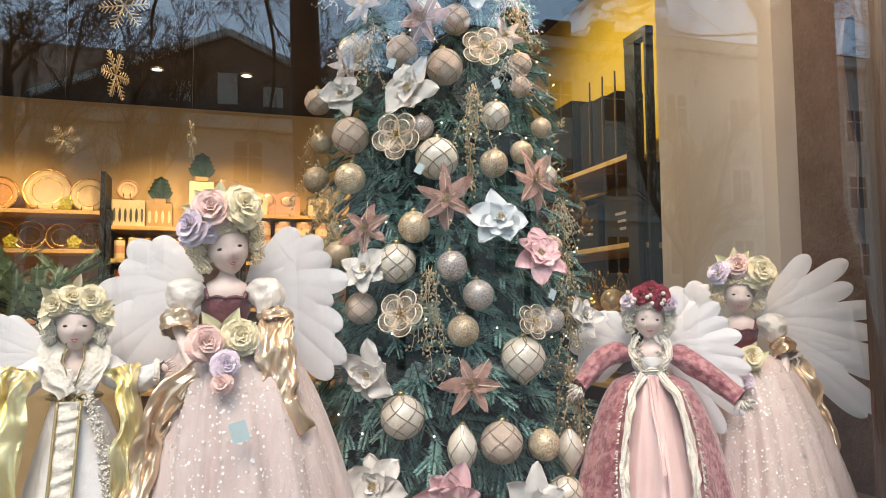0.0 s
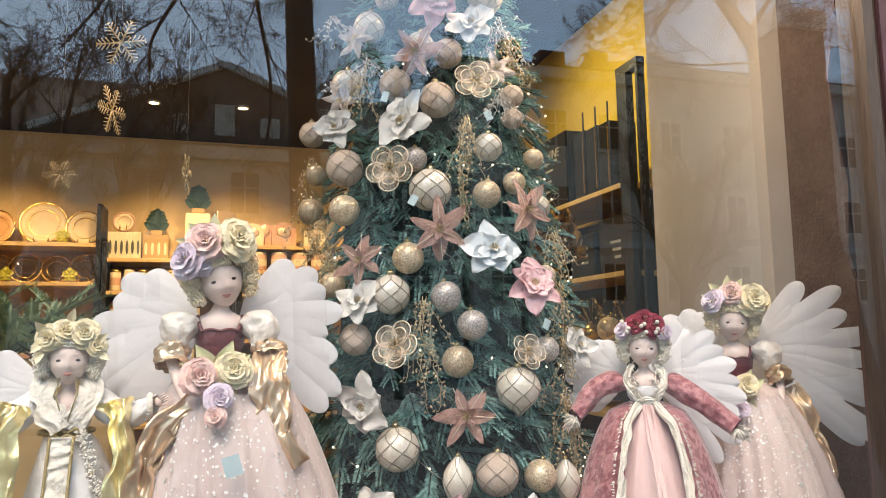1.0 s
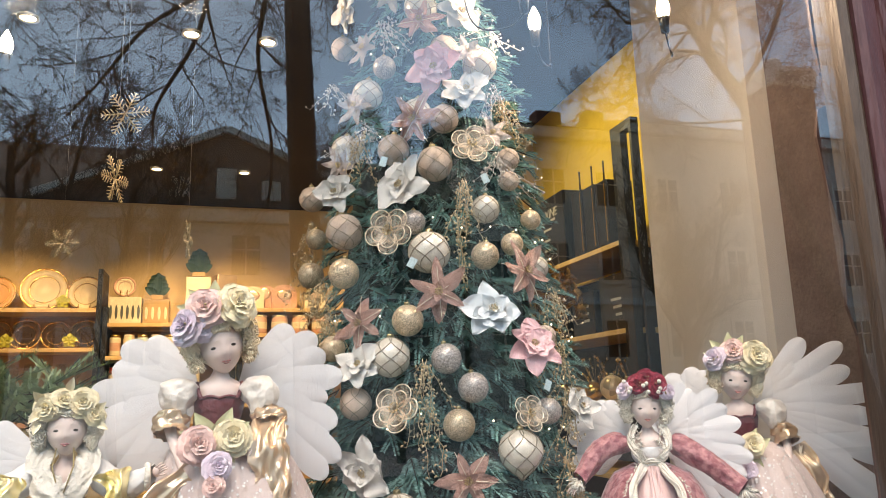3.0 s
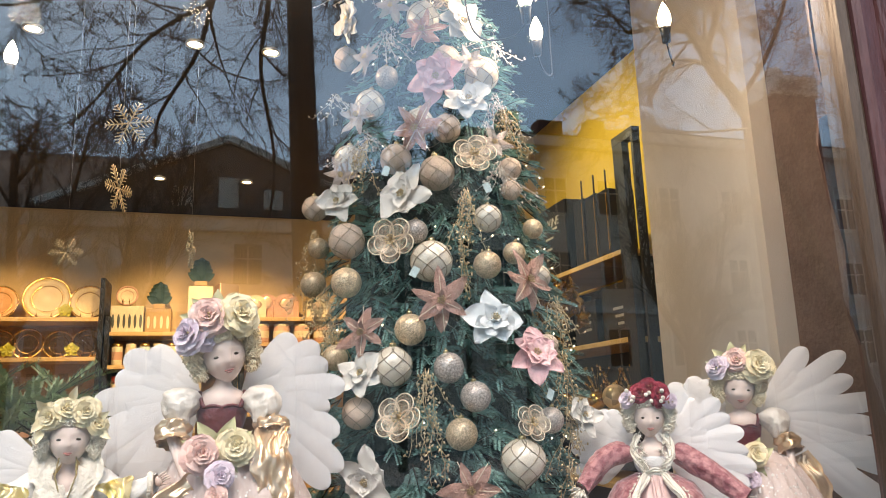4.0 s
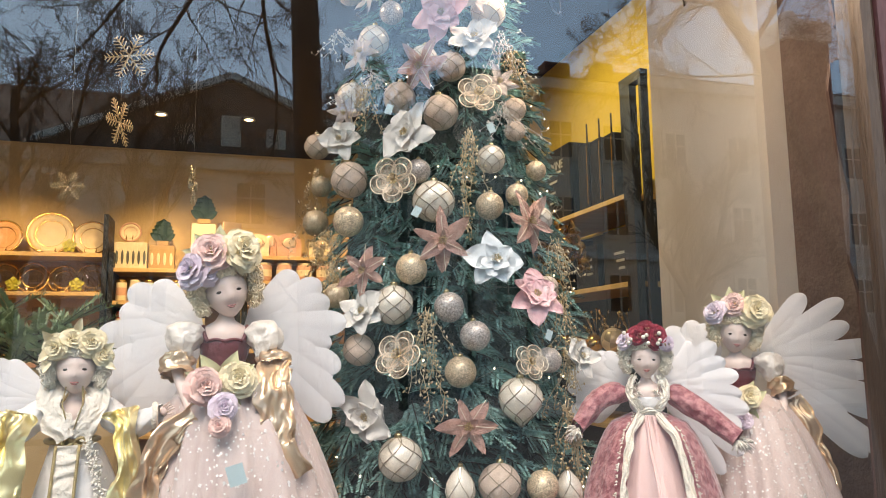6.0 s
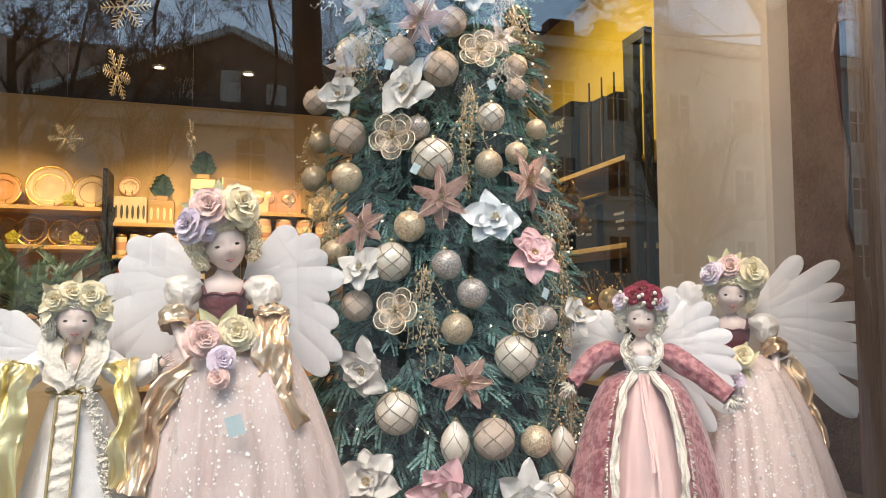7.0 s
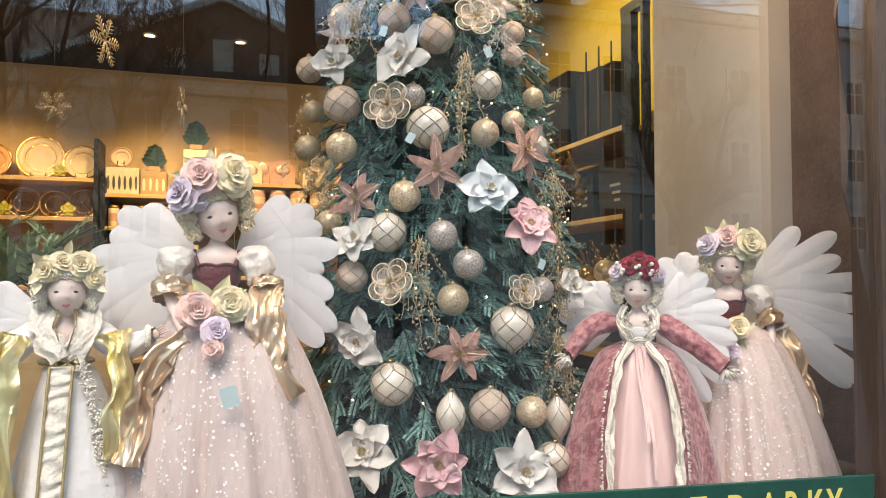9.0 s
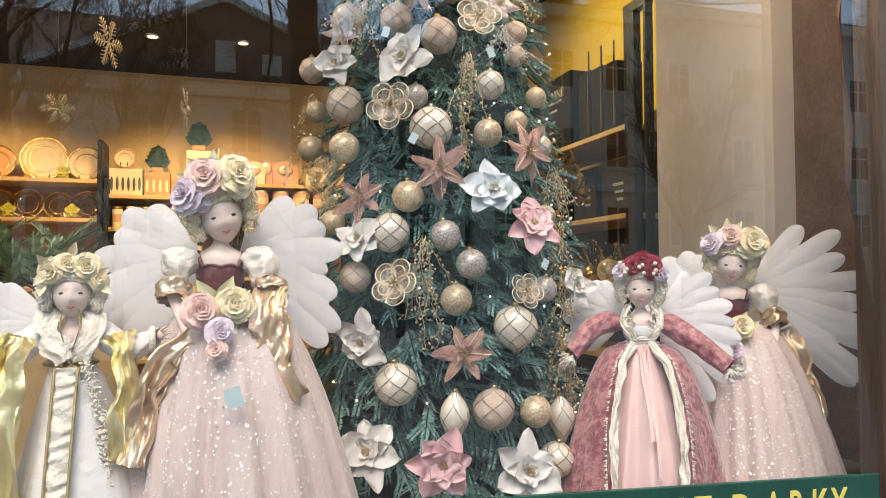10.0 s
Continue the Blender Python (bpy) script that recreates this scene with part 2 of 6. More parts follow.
# ---------------------------------------------------------------- the shop's shell
FLOOR_Z, STAGE_Z, CEIL_Z, BACK_Y, SIDE_X = 0.3, 1.03, 2.93, 3.85, 2.35
slab("floor", (-3.2, 0.06, FLOOR_Z - 0.1), (SIDE_X, BACK_Y, FLOOR_Z), M_FLOOR, "dark worn wooden shop floor boards", "floor")
HIGH_Z = 3.7
slab("ceiling", (-3.2, 0.06, CEIL_Z), (0.75, BACK_Y + 0.2, CEIL_Z + 0.15), M_DARKCEIL, "dark matt painted shop ceiling", "ceiling")
slab("ceiling_high", (0.6, 0.06, HIGH_Z), (SIDE_X + 0.2, BACK_Y + 0.2, HIGH_Z + 0.15), M_DARKCEIL, "dark raised part of the shop ceiling", "ceiling")
slab("ceiling_step", (0.6, 0.06, CEIL_Z + 0.153), (0.75, BACK_Y, HIGH_Z - 0.003), M_DARKCEIL, "dark step between the two ceilings", "ceiling")
slab("wall_north", (-3.2, BACK_Y, FLOOR_Z - 0.1), (SIDE_X, BACK_Y + 0.2, HIGH_Z - 0.003), M_WALL, "warm beige plaster back wall behind the shelves", "wall")
slab("wall_east", (SIDE_X, 1.463, FLOOR_Z - 0.1), (SIDE_X + 0.2, BACK_Y + 0.2, HIGH_Z - 0.003), M_YELLOW, "saturated yellow plaster side wall", "wall")
slab("wall_west", (-3.4, 0.06, FLOOR_Z - 0.1), (-3.2, BACK_Y + 0.2, CEIL_Z), M_WALL, "warm beige plaster side wall", "wall")
slab("wall_pier", (1.775, 0.78, STAGE_Z), (SIDE_X + 0.2, 1.46, HIGH_Z - 0.003), M_CREAM, "cream painted masonry pier beside the window", "wall")
slab("wall_return", (1.86, 0.06, STAGE_Z), (SIDE_X + 0.2, 0.777, HIGH_Z - 0.003), M_BROWN, "dark brown rough window return wall", "wall")
slab("display_platform", (-3.2, 0.06, STAGE_Z - 0.08), (1.857, 0.775, STAGE_Z), M_STAGE, "brown cloth covered raised window display platform", "platform")
slab("display_front", (-3.2, 0.7, FLOOR_Z), (1.857, 0.77, STAGE_Z - 0.083), M_BROWN, "dark brown panel under the display platform", "panel")

# the window: one big pane, its wooden frame, the facade round it
slab("window_pane", (-3.0, -0.004, 0.98), (1.352, 0.004, 3.02), M_GLASS, "large clear shop window pane reflecting the street", "window pane").visible_shadow = False
win = tagged(new("window_1"), "oxblood and brown painted wooden shop window frame", "window frame", kind="structure")


def moulding(name, prof, z0, z1, material):
    """An upright moulding: its plan outline, from z0 to z1."""
    n = len(prof)
    s = Shape().add([(x, y, z) for z in (z0, z1) for x, y in prof],
                    [(i, (i + 1) % n, n + (i + 1) % n, n + i) for i in range(n)] + [tuple(reversed(range(n))), tuple(range(n, 2 * n))])
    return part(name, s, material, win, smooth=False)


moulding("inner_bead", [(1.352, -0.02), (1.366, -0.034), (1.376, -0.03), (1.376, 0.05), (1.352, 0.05)], 0.9, 3.1, M_FRAME2)
moulding("jamb", [(1.378, -0.04), (1.392, -0.052), (1.43, -0.052), (1.444, -0.04), (1.46, -0.075), (1.53, -0.085), (1.55, -0.06), (1.56, 0.06), (1.378, 0.06)], 0.6, 3.15, M_FRAME)
zs_board = [1.04 + 0.01 * i for i in range(197)]
edge = [float(np.interp(z, (1.04, 1.72, 1.79, 1.95, 2.06, 2.2, 2.27, 2.3, 2.335, 2.37, 2.45, 3.0), (1.405, 1.405, 1.385, 1.4, 1.378, 1.365, 1.378, 1.436, 1.436, 1.404, 1.396, 1.4))) for z in zs_board]
cb = [(x, z) for x, z in zip(edge, zs_board)] + [(1.6, zs_board[-1]), (1.6, zs_board[0])]
nb = len(cb)
board = Shape().add([(x, y, z) for y in (0.1, 0.108) for x, z in cb],
                    [tuple(range(nb)), tuple(range(2 * nb - 1, nb - 1, -1))] + [(i, nb + i, nb + (i + 1) % nb, (i + 1) % nb) for i in range(nb)])
tagged(part("carved_board", board, mat("red_brown_board", (0.13, 0.068, 0.05), (0.08, 0.042, 0.032), 0.5, scale=10, fine=0.4, bump=0.4, bscale=90, stretch=(1, 1, 0.12)), smooth=False), "brown carved wooden board with a wavy edge", "board", kind="structure")
part("sill", Shape().box((-3.0, -0.09, 0.9), (1.375, 0.055, 0.978), 0, 0.008), M_FRAME, win, smooth=False)
part("head_rail", Shape().box((-3.0, -0.05, 3.022), (1.375, 0.055, 3.12), 0, 0.008), M_FRAME, win, smooth=False)
slab("facade_pier", (1.563, -0.02, 0), (6.0, 0.055, 6), mat("mauve_grey_render", (0.2, 0.15, 0.145), (0.15, 0.11, 0.11), 0.8, scale=4, fine=0.3, bump=0.3), "mauve grey rendered shop facade", "wall")
slab("facade_over", (-6, -0.02, 3.123), (1.56, 0.4, 6), M_BROWN, "brown rendered facade over the shop window", "wall")
slab("facade_left", (-6, -0.02, 0.9), (-3.003, 0.055, 3.12), M_BROWN, "brown rendered facade beside the shop window", "wall")
slab("facade_under", (-6, -0.02, 0), (1.56, 0.055, 0.897), M_BROWN, "brown rendered plinth under the shop window", "wall")

# the green enamel sign along the foot of the pane
sign = thing("shop_sign", pose(0.55, -0.012, 1.2109, 0, 1.83, 0), "dark green enamel shop sign with yellow letters", "sign")
part("board", Shape().box((-1.6, -0.006, -0.13), (0.775, 0.006, 0), 0, 0.003), M_SIGN, sign, smooth=False)
for ch, lx in zip("DARKY", (0.953, 1.032, 1.09, 1.146, 1.197)):
    cu = bpy.data.curves.new("letter", "FONT")
    cu.body, cu.size, cu.extrude, cu.offset = ch, 0.098, 0.0006, 0.0012
    cu.materials.append(M_GOLDLETTER)
    tx = new("letter", cu)
    tx.parent = sign
    tx.matrix_basis = pose(lx - 0.55, -0.0068, -0.09, 90, 0, 0) @ Matrix.Diagonal((0.66, 1, 1, 1))
for lx, lw in ((0.87, 0.038), (0.832, 0.014), (0.775, 0.04), (0.71, 0.04), (0.64, 0.04), (0.55, 0.04), (0.48, 0.04), (0.42, 0.04), (0.36, 0.04)):
    part("letter_bar", Shape().box((lx - 0.55, -0.0075, -0.09), (lx + lw - 0.55, -0.006, -0.021)), M_GOLDLETTER, sign, smooth=False)

# ---------------------------------------------------------------- the street opposite
slab("ground", (-400, -400, -0.3), (400, 400, -0.12), M_ASPHALT, "wide grey asphalt street ground", "ground")
slab("pavement", (-60, -3.2, -0.118), (60, 0.5, 0.0), M_PAVE, "grey stone pavement with a kerb", "pavement")
slab("pavement", (-60, -26, -0.118), (60, -14, 0.0), M_PAVE, "grey stone pavement across the street", "pavement")


def bare_tree(base, radius, seed, label, stems, material=None, kids=(7, 6, 5, 4), reach=1.0, rise=0.1, droop=0.0, thin=0.0045, start=0.35):
    """A leafless tree: stems are its trunk and main limbs, as points from its base; finer boughs grow from them.
    kids: boughs on each level; rise and droop bend the boughs up or down; thin is the least twig radius."""
    rng = random.Random(seed)
    root = thing("plane_tree", base, label, "tree")
    trunk, crown = Shape(), Shape()

    def grow(p, d, length, r, level):
        n = 6 if level < 2 else 5
        bend = Vector((rng.gauss(0, 1), rng.gauss(0, 1), rng.gauss(0, 1))) * 0.1
        pts, rad, dirs = [p], [r], [d]
        for i in range(n):
            lift = rise if level < 2 else rise * 0.6 - droop * (i + 1) / n
            d = (d + bend + Vector((rng.gauss(0, 0.1), rng.gauss(0, 0.1), rng.gauss(lift * 0.5, 0.09)))).normalized()
            p = p + d * length / n
            pts.append(p)
            dirs.append(d)
            rad.append(max(thin, r * (1 - 0.75 * (i + 1) / n)))
        crown.tube(pts, rad, 6 if level == 0 else 4 if level == 1 else 3)
        if level < len(kids) - 1:
            sprout(pts, dirs, rad, length, level + 1, 0.15)

    def sprout(pts, dirs, rad, length, level, first):
        n, count = len(pts) - 1, kids[level]
        for c in range(count):
            f = first + (1 - first) * (c + rng.random()) / count
            i = min(int(f * n), n - 1)
            q = pts[i].lerp(pts[i + 1], f * n - i)
            side = Vector((rng.gauss(0, 1), rng.gauss(0, 0.8), rng.gauss(0, 0.8)))
            side = (side - dirs[i] * side.dot(dirs[i])).normalized()
            d = (dirs[i] + side * rng.uniform(0.55, 1.15)).normalized()
            grow(q, d, length * rng.uniform(0.38, 0.66) * (1.15 - 0.45 * f), rad[i] * rng.uniform(0.4, 0.62), level)

    for k, (pts, w) in enumerate(stems):
        pts = smooth_path(pts, 5)
        n = len(pts) - 1
        rad = [max(thin, radius * w * (1 - (0.45 if k == 0 else 0.75) * i / n)) for i in range(n + 1)]
        trunk.tube(pts, rad, 10 if k == 0 else 7)
        dirs = [(pts[min(i + 1, n)] - pts[max(i - 1, 0)]).normalized() for i in range(n + 1)]
        sprout(pts, dirs, rad, 2.6 * reach, 0, start if k == 0 else 0.1)
    part("trunk", trunk, material or M_BARK, root)
    part("crown", crown, material or M_BARK, root)
    return root


def house(name, x0, x1, y, eave, floors, material, label, gable=None, storey=3.4, z0=2.6, step=3.3, win_w=1.0, win_h=1.5, trim=None, rise=1.6):
    """A street front facing the shop, with windows that have frames, panes and sills."""
    root = thing(name, ((x0 + x1) / 2, y, 0), label, "building")
    w = (x1 - x0) / 2
    trim = trim or M_TRIMST
    part("wall", Shape().box((-w, -8, 0), (w, 0, eave)), material, root, smooth=False)
    part("cornice", Shape().box((-w - 0.2, 0.003, eave - 0.5), (w + 0.2, 0.4, eave), 0, 0.08), trim, root, smooth=False)
    part("string_course", Shape().box((-w, 0.003, z0 + 2.15), (w, 0.16, z0 + 2.45), 0, 0.04), M_TRIMST, root, smooth=False)
    roof = Shape().add([(-w - 0.3, 0.5, eave + 0.003), (w + 0.3, 0.5, eave + 0.003), (w + 0.3, -8.3, eave + 0.003), (-w - 0.3, -8.3, eave + 0.003), (-w - 0.3, -4, eave + rise), (w + 0.3, -4, eave + rise)],
                       [(3, 2, 1, 0), (0, 1, 5, 4), (2, 3, 4, 5), (1, 2, 5), (3, 0, 4)])
    part("roof", roof, M_ROOF, root, smooth=False)
    if gable:
        gx, gw, gh = gable
        gx -= (x0 + x1) / 2
        g = Shape().add([(gx - gw, 0.42, eave + 0.01), (gx + gw, 0.42, eave + 0.01), (gx, 0.42, eave + gh), (gx - gw, -4, eave + 0.01), (gx + gw, -4, eave + 0.01), (gx, -4, eave + gh)],
                        [(0, 1, 2), (5, 4, 3), (0, 2, 5, 3), (1, 4, 5, 2), (0, 3, 4, 1)])
        part("pediment", g, M_BROWN, root, smooth=False)
        for wx in (-1.6, 0, 1.6):
            part("attic_window", Shape().box((gx + wx - 0.35, 0.424, eave + 0.35), (gx + wx + 0.35, 0.47, eave + (1.5 if wx == 0 else 1.1)), 0, 0.02), M_STUCCO, root, smooth=False)
        part("raking_cornice", Shape().tube([(gx - gw, 0.5, eave + 0.15), (gx, 0.5, eave + gh + 0.1)], 0.17, 4), M_TRIMST, root, smooth=False)
        part("raking_cornice", Shape().tube([(gx + gw, 0.5, eave + 0.15), (gx, 0.5, eave + gh + 0.1)], 0.17, 4), M_TRIMST, root, smooth=False)
    hw = win_w / 2
    frame_s = Shape()
    for a, b in (((-hw - 0.16, -0.16), (-hw, win_h + 0.16)), ((hw, -0.16), (hw + 0.16, win_h + 0.16)), ((-hw, -0.16), (hw, 0)), ((-hw, win_h), (hw, win_h + 0.2)),
                 ((-0.03, 0), (0.03, win_h)), ((-hw, win_h * 0.62), (-0.03, win_h * 0.62 + 0.05)), ((0.03, win_h * 0.62), (hw, win_h * 0.62 + 0.05))):
        frame_s.box((a[0], 0.003, a[1]), (b[0], 0.1, b[1]))
    fm = frame_s.mesh("window_frame", trim, False)
    pm = Shape().box((-hw, 0.003, 0), (hw, 0.04, win_h)).mesh("pane", M_PANE, False)
    n = int((x1 - x0) / step)
    for fl in range(floors):
        for i in range(n):
            wf = new("window", fm)
            wf.parent = root
            wf.location = ((i + 0.5 - n / 2) * step, 0, z0 + fl * storey)
            wp = new("pane", pm)
            wp.parent = wf
    return root


house("town_house", -24, 9.2, -26, 8.5, 2, M_STUCCO, "beige stuccoed town house with a dark pediment", gable=(0.1, 6.5, 2.9), z0=2.9, storey=3.2, trim=M_STUCCO, rise=3.5)
corner = house("corner_house", 9.5, 17, -25.6, 12.6, 3, M_STUCCO, "beige stuccoed corner house of three storeys", z0=2.9, storey=3.2, step=2.5, trim=M_STUCCO, rise=1.2)
house("town_house", 17.3, 34, -26, 13.3, 3, M_PALEST, "pale stuccoed town house with stone string course", z0=2.9, storey=3.2)
for cx, w, h in ((-1.6, 0.45, 1.1), (0.3, 0.6, 0.8), (2.6, 0.4, 1.0)):
    part("chimney", Shape().box((cx - w, -1.4, 12.5), (cx + w, -0.6, 12.9 + h), 0, 0.06), M_BRICK, corner, smooth=False)
tower = thing("brick_tower", (19.5, -18.5, 0), "dull red brick tower with a pale parapet and ball finial", "tower")
part("shaft", Shape().box((-0.9, -1.8, 0), (0.9, 0, 12.1), 0, 0.05), M_BRICK, tower, smooth=False)
part("parapet", Shape().box((-1.0, -1.9, 12.103), (1.0, 0.1, 12.85), 0, 0.08), M_TRIMST, tower, smooth=False)
part("finial", Shape().lathe([(0.3, 12.853), (0.16, 12.95), (0.3, 13.1), (0.36, 13.3), (0.27, 13.5), (0.01, 13.62)], (0, -0.9, 0), 16), M_TRIMST, tower)

bare_tree((0.72, -4.2, 0), 0.14, 3, "bare dark street tree with a straight trunk and hanging limbs",
          [([(0, 0, 0), (-0.16, 0, 3.7), (-0.3, 0, 7.4)], 1.0),
           ([(-0.25, 0, 6.6), (-0.6, -0.5, 6.0), (-0.87, -0.8, 5.3), (-1.0, -0.8, 4.7), (-1.28, -0.8, 4.1), (-1.3, -0.8, 3.8)], 0.26),
           ([(-0.26, 0, 6.9), (-0.36, -0.6, 6.2), (-0.4, -0.8, 5.3), (-0.46, -0.8, 4.6), (-0.33, -0.8, 3.8), (-0.36, -0.8, 3.2)], 0.24),
           ([(-0.9, -0.8, 5.2), (-1.4, -0.9, 4.85), (-1.75, -0.9, 4.3), (-2.0, -0.9, 3.95)], 0.17),
           ([(-0.28, 0, 7.2), (-1.2, -0.7, 6.2), (-1.9, -0.9, 5.4), (-2.5, -0.9, 5.0), (-3.2, -0.9, 5.1)], 0.2),
           ([(-0.28, 0, 7.0), (0.2, -0.8, 6.0), (0.1, -0.9, 5.2)], 0.16)],
          kids=(13, 6, 4, 2), reach=0.62, rise=0.0, droop=0.14, thin=0.0028, start=0.85)
bare_tree((-3.9, -14, 0), 0.13, 11, "bare dark street tree with dense upright twigs", [([(0, 0, 0), (0.1, 0, 3.2), (-0.05, 0, 6.6)], 1.0), ([(0.05, 0, 2.6), (0.9, 0.2, 5.0), (1.3, 0.3, 7.2)], 0.6), ([(0.05, 0, 2.9), (-0.9, 0.1, 5.2), (-1.4, 0, 7.5)], 0.6)],
          kids=(12, 7, 5, 4), reach=1.35, rise=0.4, thin=0.0055, start=0.3)
bare_tree((-1.9, -14.5, 0), 0.11, 41, "bare dark street tree with a low dense crown", [([(0, 0, 0), (-0.1, 0, 3.0), (0.15, 0, 6.2)], 1.0), ([(-0.1, 0, 2.6), (0.7, 0.2, 4.6), (1.2, 0.2, 6.4)], 0.6)],
          kids=(11, 7, 5, 4), reach=1.2, rise=0.4, thin=0.0055, start=0.3)
bare_tree((-6.6, -13.2, 0), 0.13, 43, "bare dark street tree with spreading twigs", [([(0, 0, 0), (0.1, 0, 3.2), (0.3, 0, 7.0)], 1.0)], kids=(12, 8, 5, 4), reach=1.45, rise=0.35, thin=0.0055)
bare_tree((2.0, -17, 0), 0.1, 51, "bare dark street tree before the pediment", [([(0, 0, 0), (-0.05, 0, 3.6), (0.1, 0, 7.6)], 1.0)], kids=(12, 7, 5, 3), reach=0.9, rise=0.2, thin=0.006)
bare_tree((4.4, -17, 0), 0.12, 61, "bare dark street tree with a wide fan of twigs", [([(0, 0, 0), (0.05, 0, 4.5), (0.0, 0, 8.6)], 1.0), ([(0.03, 0, 4.2), (-1.0, 0, 6.4), (-1.7, 0, 8.4)], 0.55), ([(0.05, 0, 4.5), (1.1, 0, 6.6), (1.8, 0, 8.6)], 0.55)],
          kids=(12, 8, 5, 3), reach=1.2, rise=0.3, thin=0.006)
bare_tree((9.6, -21, 0), 0.13, 53, "bare dark street tree with fine upright twigs", [([(0, 0, 0), (0.1, 0, 5), (0, 0, 10.6)], 1.0)], kids=(14, 8, 6, 3), reach=0.95, rise=0.4, thin=0.007, start=0.5)
bare_tree((14.4, -19, 0), 0.26, 8, "bare dark street tree across the road", [([(0, 0, 0), (0.05, 0, 3), (-0.3, 0, 6.4)], 1.0), ([(0.05, 0, 2.6), (1.2, 0, 4.8), (1.9, 0, 7.4)], 0.6), ([(0.05, 0, 3.0), (-1.3, 0, 5.2), (-1.9, 0, 7.6)], 0.6)],
          kids=(11, 7, 6, 3), reach=1.3, rise=0.25, thin=0.009)
# the big leaning tree whose limb arches over
bare_tree((7.4, -5.5, 0), 0.105, 27, "leaning bare brown street tree with an arching limb",
          [([(0, 0, 0), (-0.5, 0, 2.4), (-1.37, 0, 4.64), (-1.88, 0, 5.38), (-2.0, 0, 5.62), (-2.23, 0, 5.96)], 1.0),
           ([(-2.2, 0, 5.93), (-2.62, 0, 5.87), (-2.97, 0, 5.75), (-3.08, 0, 5.8)], 0.42),
           ([(-1.99, 0, 5.6), (-1.8, 0.1, 6.2), (-1.6, 0.1, 7.2), (-1.5, 0, 8.2)], 0.5),
           ([(-1.6, 0, 5.0), (-1.2, 0.2, 5.7), (-0.9, 0.3, 6.6), (-0.8, 0.2, 7.6)], 0.36),
           ([(-2.0, 0, 5.7), (-2.35, -0.2, 6.4), (-2.6, -0.3, 6.9), (-2.6, -0.3, 7.6)], 0.4),
           ([(-1.45, 0, 4.7), (-2.2, -0.4, 4.75), (-2.7, -0.5, 4.95), (-3.2, -0.5, 5.3)], 0.17),
           ([(-2.15, 0, 5.8), (-2.5, -0.3, 5.3), (-2.8, -0.4, 5.0), (-3.15, -0.4, 4.8)], 0.18),
           ([(-1.75, 0, 5.2), (-1.5, -0.2, 5.9), (-1.65, -0.3, 6.6), (-1.4, -0.3, 7.3)], 0.2),
           ([(-1.3, 0, 4.5), (-1.0, -0.2, 4.9), (-0.9, -0.3, 5.5), (-0.6, -0.3, 6.1)], 0.2)],
          M_BARK2, kids=(7, 6, 5, 3), reach=0.72, rise=0.03, droop=0.08, thin=0.0036, start=0.6)
bare_tree((11.3, -7.5, 0), 0.15, 37, "bare dark street tree beside the leaning one", [([(0, 0, 0), (0.1, 0, 4), (-0.2, 0, 9)], 1.0), ([(0.1, 0, 3.6), (-0.7, 0, 6.0), (-1.4, 0, 8.4)], 0.5)], kids=(14, 8, 6, 3), reach=1.0, rise=0.1, thin=0.0045, start=0.4)

# ---------------------------------------------------------------- the tree
M_NEEDLE = mat("blue_green_needles", (0.25, 0.44, 0.41), (0.13, 0.28, 0.26), 0.5, scale=7)
_n, _k = M_NEEDLE.node_tree.nodes, M_NEEDLE.node_tree.links
_g, _h, _r = _n.new("ShaderNodeNewGeometry"), _n.new("ShaderNodeHueSaturation"), _n.new("ShaderNodeMapRange")
_r.inputs[3].default_value, _r.inputs[4].default_value = 0.8, 1.5
_k.new(_g.outputs["Random Per Island"], _r.inputs[0])
_k.new(_r.outputs[0], _h.inputs["Value"])
_k.new(_n["Color Ramp"].outputs[0], _h.inputs["Color"])
_k.new(_h.outputs[0], _n["Principled BSDF"].inputs["Base Color"])
# near-black green: the shade deep in the foliage, put into the core's colour
M_CORE = mat("dark_shade_core", (0.03, 0.065, 0.058), (0.015, 0.035, 0.03), 0.9, scale=30, bump=1.0, bscale=60)
M_STEM = mat("brown_twig", (0.07, 0.05, 0.035), None, 0.8, scale=30)
M_WIRE = mat("silver_wire", (0.6, 0.58, 0.52), None, 0.3, 0.9, scale=40)
M_DOT = mat("fairy_light", (1.0, 0.9, 0.66), (1.0, 0.9, 0.66), emit=3)
AX, AY = 0.585, 0.75
TREE = ((1.05, 0.42), (1.5, 0.40), (1.86, 0.37), (2.3, 0.305), (2.6, 0.24), (2.8, 0.18), (2.91, 0.05))


def tree_r(z):
    return float(np.interp(z, [p[0] for p in TREE], [p[1] for p in TREE]))


def on_tree(x, z, out=0.0):
    """A place on the tree's front at x and height z, and the turn about z that faces outwards there."""
    r = tree_r(z) + out
    dx = max(-r * 0.995, min(r * 0.995, x - AX))
    y = AY - math.sqrt(max(r * r - dx * dx, 1e-6))
    return Vector((x, y, z)), math.degrees(math.atan2(dx, AY - y))


tree = thing("christmas_tree", (AX, AY, STAGE_Z), "blue-green artificial fir covered in champagne and white baubles", "christmas tree")
part("trunk", Shape().tube([(0, 0, 0), (0, 0, 0.9), (0.0, 0, 1.87)], [0.03, 0.025, 0.006], 10), M_STEM, tree)
# solid core standing in for the shaded depth between the sprigs
part("shade_core", Shape().lathe([(0.001, 0.06)] + [(r * 0.66, z - STAGE_Z) for z, r in TREE] + [(0.001, 1.86)], (0, 0, 0), 32,
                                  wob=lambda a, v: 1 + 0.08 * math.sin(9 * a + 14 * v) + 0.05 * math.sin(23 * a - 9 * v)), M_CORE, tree)


